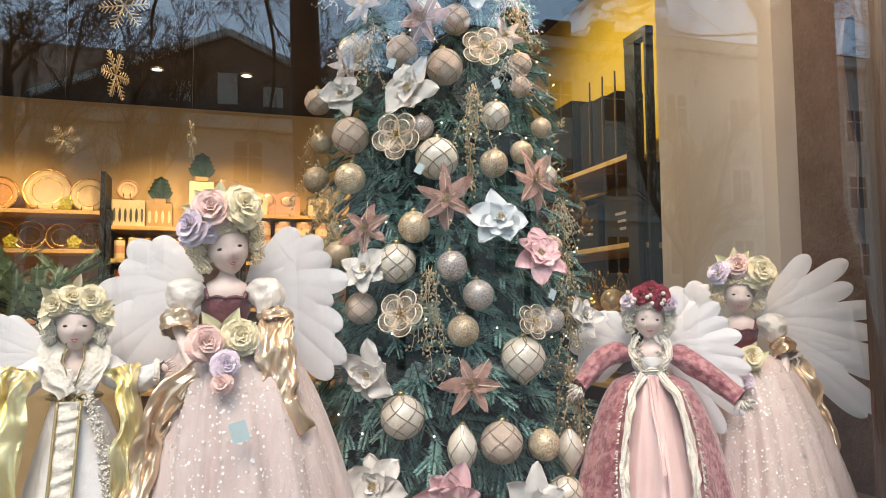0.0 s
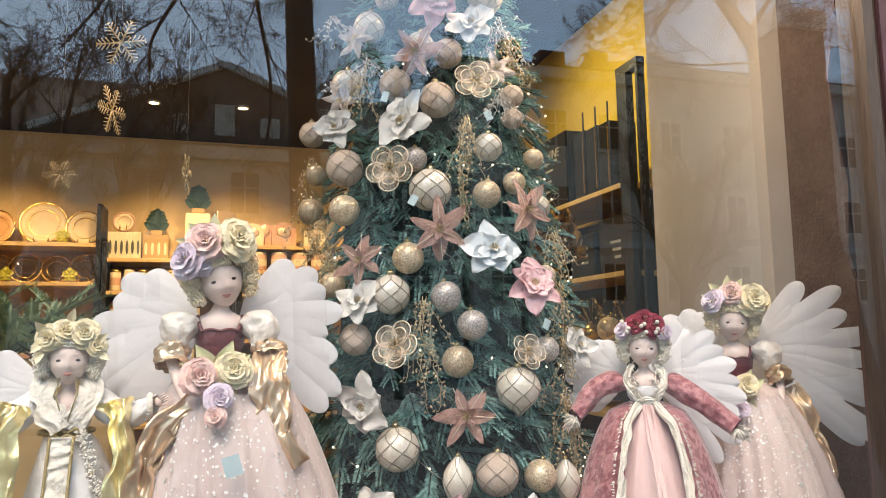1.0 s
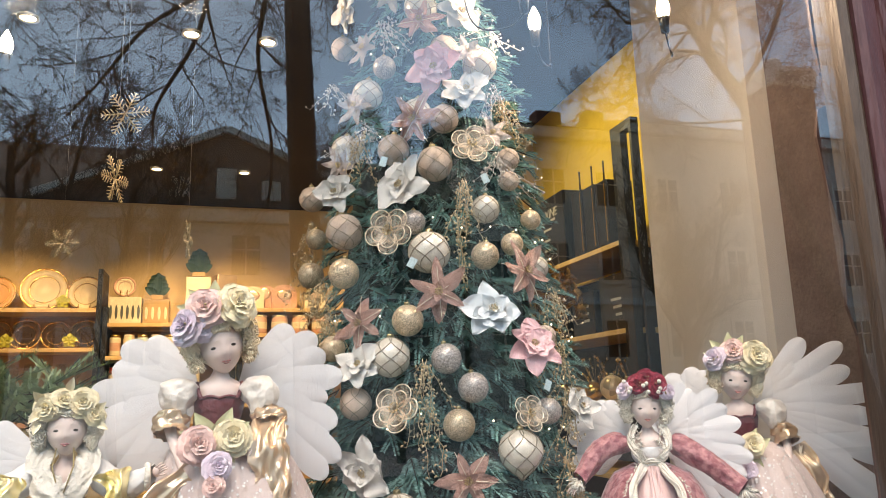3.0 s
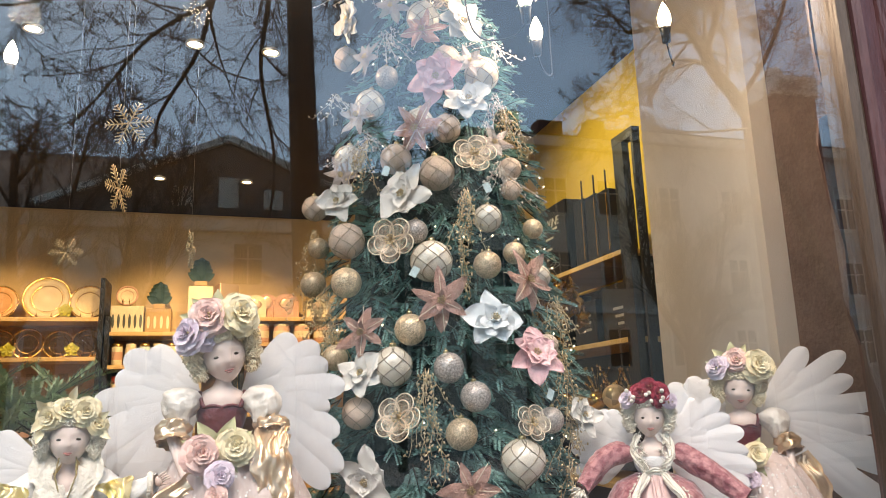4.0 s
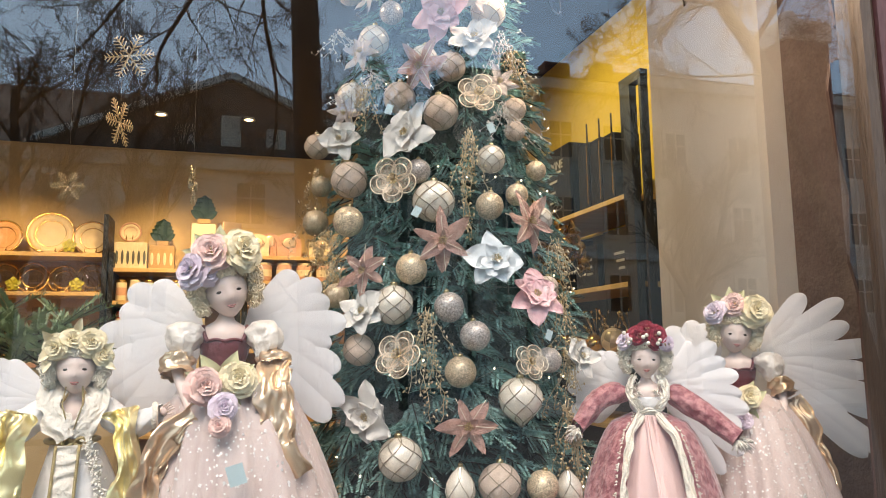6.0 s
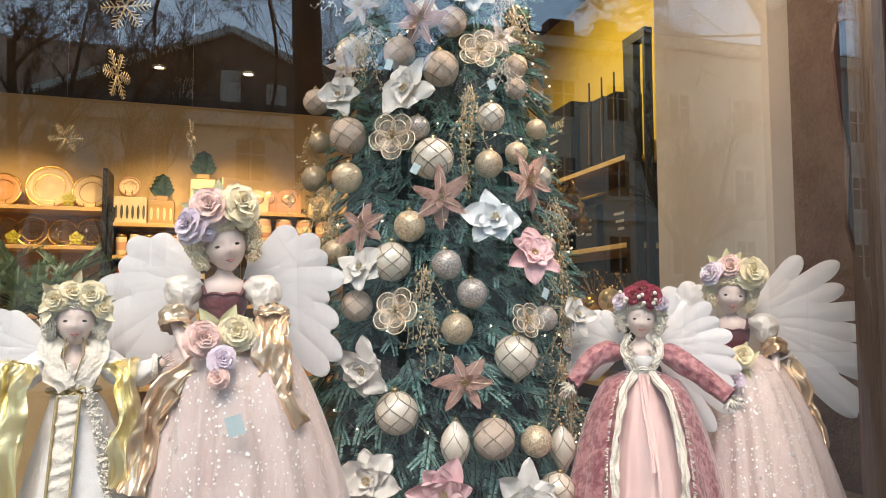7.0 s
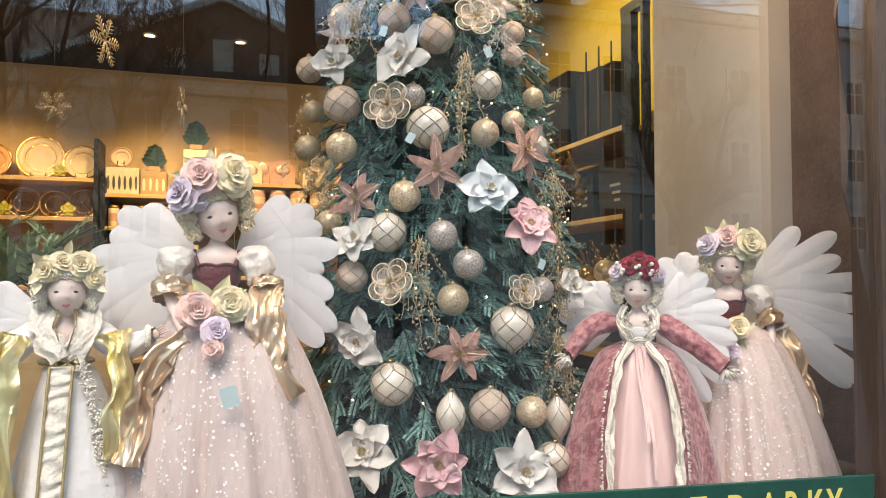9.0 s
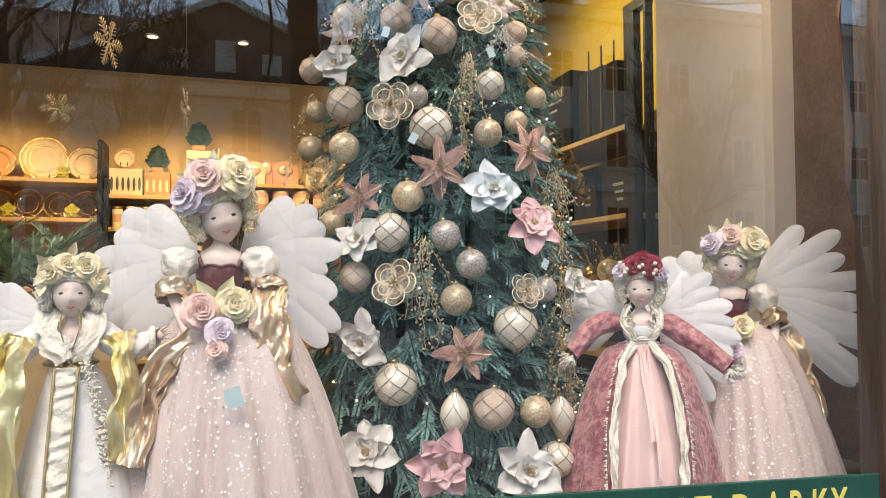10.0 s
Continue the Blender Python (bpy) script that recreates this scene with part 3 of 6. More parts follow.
def sprig_quads(rng, length, count):
    """Needle quads (n, 4, 3) of a flat fir sprig that points along +x with +z up."""
    t = np.linspace(0.06, 1.0, count)
    side = np.where(np.arange(count) % 3 == 0, 0, np.where(np.arange(count) % 3 == 1, 1, -1))
    base = np.stack([t * length, np.zeros(count), -0.12 * length * t ** 2], 1)
    nl = 0.025 * (1.0 - 0.35 * t) * rng.uniform(0.88, 1.08, count)
    d = np.stack([0.72 + rng.uniform(-0.06, 0.08, count), side * rng.uniform(0.72, 0.92, count), np.where(side == 0, 0.75, 0.16) + rng.uniform(-0.12, 0.12, count)], 1)
    d /= np.linalg.norm(d, axis=1)[:, None]
    w = np.cross(d, np.array([0.0, 0.0, 1.0]) + rng.normal(0, 0.25, (count, 3)))
    w *= (0.0022 / np.linalg.norm(w, axis=1))[:, None]
    tip = base + d * nl[:, None]
    mid = base + d * nl[:, None] * 0.55
    return np.stack([base, mid + w, tip, mid - w], 1)


def build_needles():
    rng = np.random.default_rng(4)
    temps = [sprig_quads(rng, L, c) for L, c in ((0.12, 84), (0.135, 96), (0.155, 108), (0.13, 90))]
    quads, stems = [], Shape()

    def put(p, d, roll, q, scale):
        x = d.normalized()
        y = Vector((0, 0, 1)).cross(x)
        y = y.normalized() if y.length > 1e-3 else Vector((0, 1, 0))
        z = x.cross(y)
        y, z = y * math.cos(roll) + z * math.sin(roll), z * math.cos(roll) - y * math.sin(roll)
        m = np.array([x[:], y[:], z[:]]) * scale
        quads.append(q @ m + np.array(p[:]))

    for i in range(1500):
        z = 1.06 + 1.84 * (i / 1500) ** 1.12
        a = rng.uniform(0, math.tau) if i % 4 == 0 else rng.uniform(-math.pi, 0.0)
        R = tree_r(z)
        f = rng.uniform(0.56, 0.86)
        o = Vector((math.cos(a), math.sin(a), 0))
        p = Vector((0, 0, z - STAGE_Z)) + o * R * f
        tang = Vector((-o.y, o.x, 0))
        d = o * rng.uniform(0.35, 0.75) + tang * rng.normal(0, 0.5) + Vector((0, 0, rng.uniform(-0.85, 0.05)))
        q = temps[i % 4]
        sc = rng.uniform(0.6, 0.92) * (0.62 if z > 2.6 else 0.75 if z > 2.2 else 0.85 if z > 1.8 else 1)
        put(p, d, rng.normal(0, 0.25), q, sc)
        L = (0.12, 0.135, 0.155, 0.13)[i % 4] * sc
        stems.tube([p, p + d.normalized() * L * 0.95 - Vector((0, 0, 0.1 * L))], [0.0022, 0.0008], 3)
        for s in (-1, 1):
            d2 = d.normalized() + tang * s * 0.7
            put(p + d.normalized() * L * 0.35, d2, rng.normal(0, 0.5), q[: len(q) * 2 // 3], sc * 0.75)
    v = np.concatenate(quads).reshape(-1, 3)
    me = bpy.data.meshes.new("needles")
    n = len(v) // 4
    me.vertices.add(n * 4)
    me.vertices.foreach_set("co", v.ravel())
    me.loops.add(n * 4)
    me.loops.foreach_set("vertex_index", np.arange(n * 4))
    me.polygons.add(n)
    me.polygons.foreach_set("loop_start", np.arange(n) * 4)
    me.materials.append(M_NEEDLE)
    me.update(calc_edges=True)
    ob = new("needles", me)
    ob.parent = tree
    ob["kind"] = "stuff"
    tw = part("twigs", stems, M_STEM, tree)
    tw["kind"] = "stuff"


build_needles()

# ---------------------------------------------------------------- baubles
GLITTER = dict(rough=0.32, metal=0.3, bump=0.9, cells=True)
M_PEARL = mat("pearl_satin", (0.8, 0.74, 0.64), (0.72, 0.65, 0.54), 0.28, 0.15, scale=3, fine=0.1, coat=0.3, spread=0.06)
M_NET = mat("gold_glitter_cord", (0.5, 0.44, 0.34), (0.36, 0.31, 0.24), scale=9, bscale=40, **GLITTER)
M_CHAMP = mat("champagne_satin", (0.72, 0.58, 0.48), (0.62, 0.5, 0.41), 0.35, 0.1, scale=4, fine=0.3, bump=0.4, bscale=22, spread=0.1)
M_GOLDG = mat("pale_gold_glitter", (0.84, 0.68, 0.48), (0.64, 0.5, 0.34), scale=14, bscale=20, spread=0.15, **GLITTER)
M_SILVG = mat("silver_glitter", (0.74, 0.68, 0.64), (0.42, 0.37, 0.34), scale=16, bscale=14, spread=0.12, **GLITTER)
M_CAP = mat("gold_cap", (0.7, 0.55, 0.3), None, 0.3, 1.0, scale=50)
M_WHITEP = mat("white_velvet_petal", (0.76, 0.75, 0.72), (0.66, 0.64, 0.6), 0.7, scale=3, fine=0.15, bump=0.1, bscale=9, sheen=0.3)
M_BLUEP = mat("blue_white_velvet_petal", (0.74, 0.79, 0.82), (0.64, 0.7, 0.74), 0.7, scale=3, fine=0.15, bump=0.1, bscale=9, sheen=0.3)
M_PINKP = mat("pink_velvet_petal", (0.88, 0.62, 0.63), (0.76, 0.42, 0.46), 0.65, scale=3, fine=0.25, bump=0.12, bscale=9, sheen=0.3)
M_ROSEP = mat("rose_gold_gauze", (0.78, 0.5, 0.43), (0.58, 0.34, 0.28), 0.32, 0.25, scale=4, fine=0.3, bump=0.6, bscale=20, alpha=0.88)
M_GAUZE = mat("sheer_champagne_gauze", (0.75, 0.62, 0.48), (0.6, 0.48, 0.36), 0.35, 0.2, scale=5, alpha=0.25)
M_GOLDW = mat("pale_gold_wire", (0.92, 0.83, 0.68), (0.8, 0.7, 0.54), 0.35, 0.3, scale=6)
M_SPRAY = mat("gold_seed_spray", (0.74, 0.61, 0.4), (0.52, 0.41, 0.25), 0.35, 0.5, scale=80, fine=0.3)
M_TAG = mat("pale_blue_card", (0.55, 0.7, 0.72), (0.5, 0.64, 0.67), 0.5, scale=30)


def bauble(name, prof, body, label, net=None, caps=True):
    """prof: (radius, z) of a bauble of radius 1 about its middle."""
    root = thing(name, (0, 0, -50), label, "bauble", "baubles on the tree")
    part("ball", Shape().lathe(prof, seg=28), body, root)
    top = prof[-1][1]
    if caps:
        part("cap", Shape().lathe([(0.17, top - 0.05), (0.18, top + 0.1), (0.15, top + 0.16), (0.01, top + 0.17)], seg=12)
             .tube([(0.06 * math.cos(a), 0, top + 0.22 + 0.07 * math.sin(a)) for a in np.linspace(0, math.tau, 9)], 0.016, 4), M_CAP, root)
    if net:
        s = Shape()
        zs = [p[1] for p in prof]
        rs = [p[0] for p in prof]
        for k in range(net):
            for hand in (-1, 1):
                pts = []
                for i in range(22):
                    z = zs[0] + (zs[-1] - zs[0]) * i / 21
                    a = math.tau * k / net + hand * (i / 21 - 0.5) * 2.6
                    r = float(np.interp(z, zs, rs)) * 1.006 + 0.004
                    pts.append((r * math.cos(a), r * math.sin(a), z))
                s.tube(pts, 0.03, 4)
        part("net", s, M_NET, root, "glittering gold cord net")
    return root


ROUND = [(max(0.02, math.sin(b)), -math.cos(b)) for b in np.linspace(0.02, math.pi - 0.1, 15)]
SPINDLE = [(0.02, -2.1), (0.16, -1.8), (0.5, -1.15), (0.86, -0.5), (1.0, 0.1), (0.9, 0.65), (0.62, 1.15), (0.3, 1.55), (0.13, 1.75)]
ONION = [(0.03, -1.3), (0.2, -1.12), (0.55, -0.85), (0.86, -0.5), (1.0, -0.1), (0.98, 0.25), (0.8, 0.62), (0.5, 0.85), (0.2, 0.95)]
B_NET = bauble("net_bauble", ROUND, M_PEARL, "pearl white satin bauble with a gold cord net", 6)
B_ONION = bauble("onion_bauble", ONION, M_PEARL, "pearl white onion shaped bauble with gold net", 6)
B_SPIN = bauble("spindle_bauble", SPINDLE, M_PEARL, "long pearl white spindle bauble with gold net", 4)
B_CHAMP = bauble("champagne_bauble", ROUND, M_CHAMP, "round champagne pink satin bauble with fine cord", 5)
B_GOLD = bauble("gold_bauble", ROUND, M_GOLDG, "round pale gold glitter bauble on the fir")
B_SILV = bauble("silver_bauble", ROUND, M_SILVG, "round coarse silver and gold glitter bauble")


def hang(master, rows, out=0.012, first=True):
    """Copies of an ornament on the tree's front: x, height and size in metres."""
    for i, (x, z, r) in enumerate(rows):
        p, turn = on_tree(x, z, out)
        m = Matrix.Translation(p) @ pose(0, 0, 0, rnd(-9, 9), rnd(-9, 9), turn + rnd(-50, 50)) @ Matrix.Diagonal((r, r, r, 1))
        if i == 0 and first:
            master.matrix_basis = m
        else:
            c = copy_thing(master, Matrix.Identity(4))
            c.matrix_basis = m


hang(B_NET, [(0.373, 1.704, 0.046), (0.468, 1.949, 0.05), (0.38, 1.36, 0.049), (0.303, 2.254, 0.04), (0.615, 2.061, 0.035), (0.749, 1.919, 0.031),
             (0.763, 1.168, 0.042), (0.357, 2.406, 0.04), (0.647, 2.485, 0.047), (0.501, 2.662, 0.046), (0.463, 2.324, 0.037)])
hang(B_ONION, [(0.654, 1.486, 0.05)])
hang(B_SPIN, [(0.503, 1.287, 0.034), (0.786, 1.26, 0.033)])
hang(B_CHAMP, [(0.496, 2.179, 0.044), (0.29, 2.025, 0.046), (0.593, 1.301, 0.047), (0.698, 2.207, 0.03), (0.23, 2.152, 0.035), (0.404, 2.225, 0.04),
               (0.301, 1.601, 0.037), (0.754, 1.747, 0.028), (0.693, 2.146, 0.026), (0.548, 2.517, 0.039), (0.319, 2.612, 0.035), (0.529, 2.305, 0.037)])
hang(B_GOLD, [(0.285, 1.915, 0.038), (0.413, 1.787, 0.037), (0.512, 1.549, 0.036), (0.704, 1.287, 0.037), (0.681, 1.975, 0.028), (0.602, 1.94, 0.034),
              (0.752, 2.049, 0.026), (0.222, 1.933, 0.034), (0.236, 2.032, 0.028), (0.258, 1.732, 0.031)])
hang(B_SILV, [(0.492, 1.696, 0.035), (0.549, 1.63, 0.035), (0.742, 1.571, 0.031), (0.437, 2.027, 0.03), (0.399, 2.479, 0.031)])


# ---------------------------------------------------------------- fabric flowers
def petal(shape, length, width, m=0, curl=0.25, cup=0.3, point=1.0, spin=0.0, lift=0.0, at=(0, 0, 0), face=None, nu=6, nv=7, ruffle=0.0, start=0.0):
    """A petal from the middle of a flower that faces -y, turned by spin about the flower's axis and lifted towards -y."""
    rot = Matrix.Rotation(spin, 3, "Y") @ Matrix.Rotation(lift, 3, "X")
    face = face or Matrix.Identity(3)

    def fn(u, v):
        x = (u - 0.5) * 2
        w = width * 0.5 * (math.sin(math.pi * min(1, v ** 0.75 * 0.985 + 0.015)) ** (0.75 * point)) + 0.03 * width * (1 - v)
        y = -cup * abs(x) ** 1.7 * w + curl * length * v * v + ruffle * width * math.sin(9 * v + 4 * x + spin * 3) * abs(x)
        return face @ (rot @ Vector((x * w, y, start + v * length))) + Vector(at)
    return shape.grid(fn, nu, nv, m)


def poinsettia(name, material, label, bracts=((6, 1.0, 0.82, 0.08), (4, 0.6, 0.5, 0.5), (3, 0.34, 0.3, 0.9)), gold=True, point=1.0):
    root = thing(name, (0, 0, -50), label, "artificial flower", "flowers on the tree")
    for layer, (n, L, W, lift) in enumerate(bracts):
        for k in range(n):
            s = petal(Shape(), L * rnd(0.74, 1.14), W * rnd(0.8, 1.15), curl=rnd(-0.22, 0.34), cup=rnd(-0.25, 0.55), point=point * rnd(0.75, 1.0), spin=math.tau * (k + 0.5 * layer) / n + rnd(-0.12, 0.12),
                      lift=lift + rnd(-0.12, 0.16), at=(0, -0.05 * layer, 0), ruffle=rnd(0.05, 0.13), nu=8, nv=9)
            part("petal", s, material, root)
    s = Shape()
    for k in range(16):
        a, r = k * 2.4, 0.03 + 0.026 * math.sqrt(k)
        s.tube([(0, 0, 0), (r * math.cos(a), -0.22, r * math.sin(a))], 0.008, 3).ball((r * math.cos(a), -0.23, r * math.sin(a)), 0.026, 0, 7, 5)
    part("stamen", s, M_CAP, root, "gold bead stamens")
    return root


def pin(master, rows, out=0.045, tilt=-8):
    for i, (x, z, r) in enumerate(rows):
        p, turn = on_tree(x, z, out)
        m = Matrix.Translation(p) @ pose(0, 0, 0, 0, 0, turn * 0.7 - 8) @ pose(0, 0, 0, tilt + rnd(-16, 16), 0, rnd(-14, 14)) @ pose(0, 0, 0, 0, rnd(0, 360), 0) @ Matrix.Diagonal((r, r, r, 1))
        (master if i == 0 else copy_thing(master, Matrix.Identity(4))).matrix_basis = m


pin(poinsettia("white_poinsettia", M_WHITEP, "white velvet poinsettia with gold bead stamens"),
    [(0.406, 2.115, 0.074), (0.269, 2.128, 0.058), (0.31, 1.457, 0.074), (0.319, 1.215, 0.083), (0.658, 1.166, 0.086), (0.303, 1.688, 0.06), (0.829, 1.579, 0.057),
     (0.584, 2.376, 0.066), (0.594, 2.627, 0.07), (0.332, 2.742, 0.075)])
pin(poinsettia("pale_blue_poinsettia", M_BLUEP, "blue-white velvet poinsettia with gold bead stamens"), [(0.596, 1.801, 0.078)])
pin(poinsettia("pink_poinsettia", M_PINKP, "dusty pink velvet poinsettia with layered bracts", ((6, 1.0, 0.78, 0.1), (6, 0.8, 0.62, 0.4), (5, 0.5, 0.44, 0.75))),
    [(0.697, 1.723, 0.066), (0.465, 1.197, 0.078), (0.507, 2.444, 0.07)])
STAR = poinsettia("rose_gold_star_flower", M_ROSEP, "rose gold gauze star flower with wired petals", ((6, 1.1, 0.42, 0.1), (4, 0.5, 0.22, 0.7)), point=1.15)
s = Shape()
for k in range(6):
    a = math.tau * k / 6
    s.tube([(math.sin(a) * v, 0.16 * v * v - 0.17 * v - 0.02, math.cos(a) * v) for v in np.linspace(0.05, 0.95, 7)], 0.014, 4)
part("vein_wire", s, M_GOLDW, STAR, "glittering gold vein wires")
pin(STAR, [(0.475, 1.846, 0.075), (0.307, 1.784, 0.066), (0.516, 1.434, 0.07), (0.693, 1.898, 0.076), (0.447, 2.292, 0.074), (0.483, 2.593, 0.066), (0.56, 2.8, 0.06)])
SILV = poinsettia("silver_gauze_flower", mat("silver_gauze", (0.8, 0.72, 0.7), (0.66, 0.58, 0.56), 0.3, 0.3, scale=4, fine=0.3, bump=0.4, bscale=20, alpha=0.6), "pale silver gauze flower with glitter", ((6, 1.0, 0.4, 0.2), (5, 0.6, 0.3, 0.6)), point=1.3)
pin(SILV, [(0.35, 2.54, 0.06), (0.32, 2.36, 0.062), (0.64, 2.26, 0.055), (0.42, 2.7, 0.06), (0.6, 2.5, 0.05), (0.28, 2.2, 0.055)])

# sheer flowers with petals of wire loops
WF = thing("wire_flower", (0, 0, -50), "sheer champagne gauze flower edged with gold wire", "artificial flower", "flowers on the tree")
for k in range(5):
    a = math.tau * k / 5
    part("petal", petal(Shape(), 1.0, 1.0, curl=0.1, cup=0.2, point=0.55, spin=a, lift=0.25), M_GAUZE, WF)
    s = Shape()
    for grow in (1.0, 0.72):
        pts = []
        for t in np.linspace(0, math.tau, 21):
            q = Vector((0.46 * math.sin(t) * grow * (0.55 + 0.45 * (1 - math.cos(t)) / 2 + 0.1), -0.13 * (1 - math.cos(t)) / 2, 0.5 * (1 - math.cos(t)) * grow))
            pts.append(Matrix.Rotation(a, 3, "Y") @ q)
        s.tube(pts, 0.028, 5)
    part("petal_wire", s, M_GOLDW, WF)
s = Shape()
for k in range(14):
    a = k * 2.4
    s.tube([(0, 0, 0), (0.2 * math.cos(a), -0.22, 0.2 * math.sin(a))], 0.012, 3).ball((0.2 * math.cos(a), -0.22, 0.2 * math.sin(a)), 0.035, 0, 6, 4)
part("stamen", s, M_CAP, WF)
pin(WF, [(0.375, 2.0, 0.058), (0.583, 2.221, 0.055), (0.373, 1.588, 0.056), (0.671, 1.568, 0.043), (0.46, 2.78, 0.055), (0.55, 2.7, 0.05)])


# ---------------------------------------------------------------- hanging seed sprays, tags, light string
def spray(x, z, length, seed, material, label, width=0.03):
    rng = random.Random(seed)
    p, turn = on_tree(x, z, 0.02)
    root = thing("seed_spray", p, label, "decoration", "sprays on the tree")
    for k in range(9):
        stem, seeds = Shape(), Shape()
        q = Vector((rng.gauss(0, 0.008), rng.uniform(-0.02, 0.01), rng.uniform(-0.01, 0.02)))
        pts = [q]
        L = length * rng.uniform(0.5, 1.05)
        drift = rng.gauss(0, width)
        n = max(6, int(L / 0.012))
        for i in range(n):
            q = q + Vector((drift / n + rng.gauss(0, 0.0035), rng.gauss(-0.0006, 0.002), -L / n))
            pts.append(q)
            side = Vector((rng.choice((-1, 1)) * rng.uniform(0.004, 0.011), rng.uniform(-0.008, 0.002), rng.uniform(-0.006, 0.006)))
            stem.tube([q, q + side], 0.0005, 3)
            seeds.ball(q + side, (0.0024, 0.0024, 0.0042), 0, 6, 4, Euler((rng.uniform(-1, 1), rng.uniform(-1, 1), 0)).to_matrix())
        stem.tube(pts, 0.0009, 4)
        part("stem", stem, material, root)
        ob = part("seeds", seeds, material, root)
        ob["kind"] = "stuff"


M_FROST = mat("frosted_silver_spray", (0.75, 0.73, 0.7), (0.6, 0.56, 0.52), 0.4, 0.3, scale=80)
for i, (x, z, L) in enumerate([(0.559, 2.121, 0.25), (0.438, 1.679, 0.28), (0.335, 2.271, 0.14), (0.789, 1.463, 0.16), (0.234, 1.891, 0.12), (0.785, 1.858, 0.13), (0.25, 1.8, 0.12), (0.225, 2.08, 0.16), (0.215, 1.98, 0.16), (0.22, 1.86, 0.14), (0.8, 1.6, 0.16), (0.79, 1.72, 0.14), (0.81, 1.4, 0.16), (0.69, 2.36, 0.14)]):
    spray(x, z, L, 40 + i, M_SPRAY, "hanging spray of pale gold seeds")
for i, (x, z, L) in enumerate([(0.29, 2.48, 0.11), (0.668, 2.4, 0.13), (0.7, 2.6, 0.08), (0.36, 2.86, 0.1), (0.58, 2.84, 0.1), (0.41, 2.62, 0.1), (0.34, 2.3, 0.09), (0.66, 2.2, 0.1), (0.5, 2.88, 0.1)]):
    spray(x, z, L, 60 + i, M_FROST, "frosted silver spray with glitter", 0.07)
for x, z, a in ((0.368, 2.179, 20), (0.603, 2.128, -25), (0.416, 1.916, 30), (0.72, 1.63, 25)):
    p, turn = on_tree(x, z, 0.06)
    tg = part("price_tag", Shape().box((-0.009, -0.0006, -0.012), (0.009, 0.0006, 0.012)), M_TAG, smooth=False)
    tg.matrix_basis = Matrix.Translation(p) @ pose(0, 0, 0, 0, a, turn)
    tagged(tg, "small pale blue card price tag", "price tag", "tags on the tree")
ls = thing("light_string", (0, 0, 0), "thin wire fairy light string on the fir", "light string")
wire, dots = Shape(), Shape()
for k in range(7):
    pts = []
    for i in range(60):
        a = -math.pi * i / 59
        z = 1.25 + 0.24 * k + 0.10 * i / 59 + 0.02 * math.sin(i * 0.7 + k)
        r = tree_r(z) * 0.97 + 0.012 * math.sin(i * 1.3 + k)
        pts.append((AX + r * math.cos(a), AY + r * math.sin(a), z))
        if i % 4 == k % 4 and abs(math.cos(a)) < 0.93:
            dots.ball((pts[-1][0], pts[-1][1] - 0.002, z + 0.003), 0.0021, 0, 6, 4)
    wire.tube(pts, 0.0007, 3)
part("wire", wire, M_WIRE, ls)
part("bulbs", dots, M_DOT, ls)["kind"] = "stuff"

# ---------------------------------------------------------------- the dolls
M_SKIN = mat("porcelain", (0.84, 0.69, 0.63), (0.82, 0.65, 0.59), 0.42, scale=12)
M_BLOND = mat("blond_curls", (0.97, 0.87, 0.66), (0.9, 0.75, 0.52), 0.35, scale=60, fine=0.3)
M_GREYH = mat("pale_ash_curls", (0.94, 0.89, 0.78), (0.85, 0.77, 0.64), 0.35, scale=60, fine=0.3)
M_TULLE = mat("blush_tulle", (0.68, 0.57, 0.54), (0.57, 0.45, 0.425), 0.6, scale=9, fine=0.25, bump=0.25, bscale=260, sheen=0.4, stretch=(1, 1, 0.25))
M_WINE = mat("wine_satin", (0.2, 0.05, 0.055), (0.12, 0.028, 0.034), 0.35, scale=20, fine=0.2, bump=0.3, bscale=60)
M_SATIN = mat("white_satin", (0.84, 0.84, 0.84), (0.76, 0.76, 0.76), 0.4, scale=10, bump=0.2, bscale=40)
M_FOIL = mat("copper_gold_foil", (0.88, 0.68, 0.48), (0.76, 0.54, 0.36), 0.3, 0.75, scale=16, bump=0.08, bscale=30)
M_GOLDF = mat("yellow_gold_foil", (0.95, 0.84, 0.48), (0.85, 0.72, 0.36), 0.28, 0.7, scale=16, bump=0.08, bscale=30)
M_FEATHER = mat("white_feather", (0.9, 0.9, 0.92), (0.85, 0.85, 0.87), 0.7, scale=30, fine=0.08, sheen=0.3)
_n, _k = M_FEATHER.node_tree.nodes, M_FEATHER.node_tree.links
_t, _x = _n.new("ShaderNodeBsdfTranslucent"), _n.new("ShaderNodeMixShader")
_t.inputs[0].default_value = (0.9, 0.9, 0.92, 1)
_x.inputs[0].default_value = 0.16
_k.new(_n["Principled BSDF"].outputs[0], _x.inputs[1])
_k.new(_t.outputs[0], _x.inputs[2])
_k.new(_x.outputs[0], _n["Material Output"].inputs[0])
M_SEQUIN = mat("silver_sequin", (0.97, 0.96, 0.94), (0.9, 0.88, 0.85), 0.3, 0.0, scale=300, coat=0.5)
M_GLINT = mat("mirror_sequin", (0.96, 0.94, 0.92), (0.9, 0.88, 0.85), 0.45, 0.7, scale=200)
M_F_PINK = mat("pink_silk_flower", (0.92, 0.68, 0.62), (0.84, 0.55, 0.5), 0.6, scale=40, fine=0.15, bump=0.3)
M_F_CREAM = mat("cream_silk_flower", (0.94, 0.86, 0.64), (0.9, 0.78, 0.5), 0.6, scale=40, fine=0.15, bump=0.3)
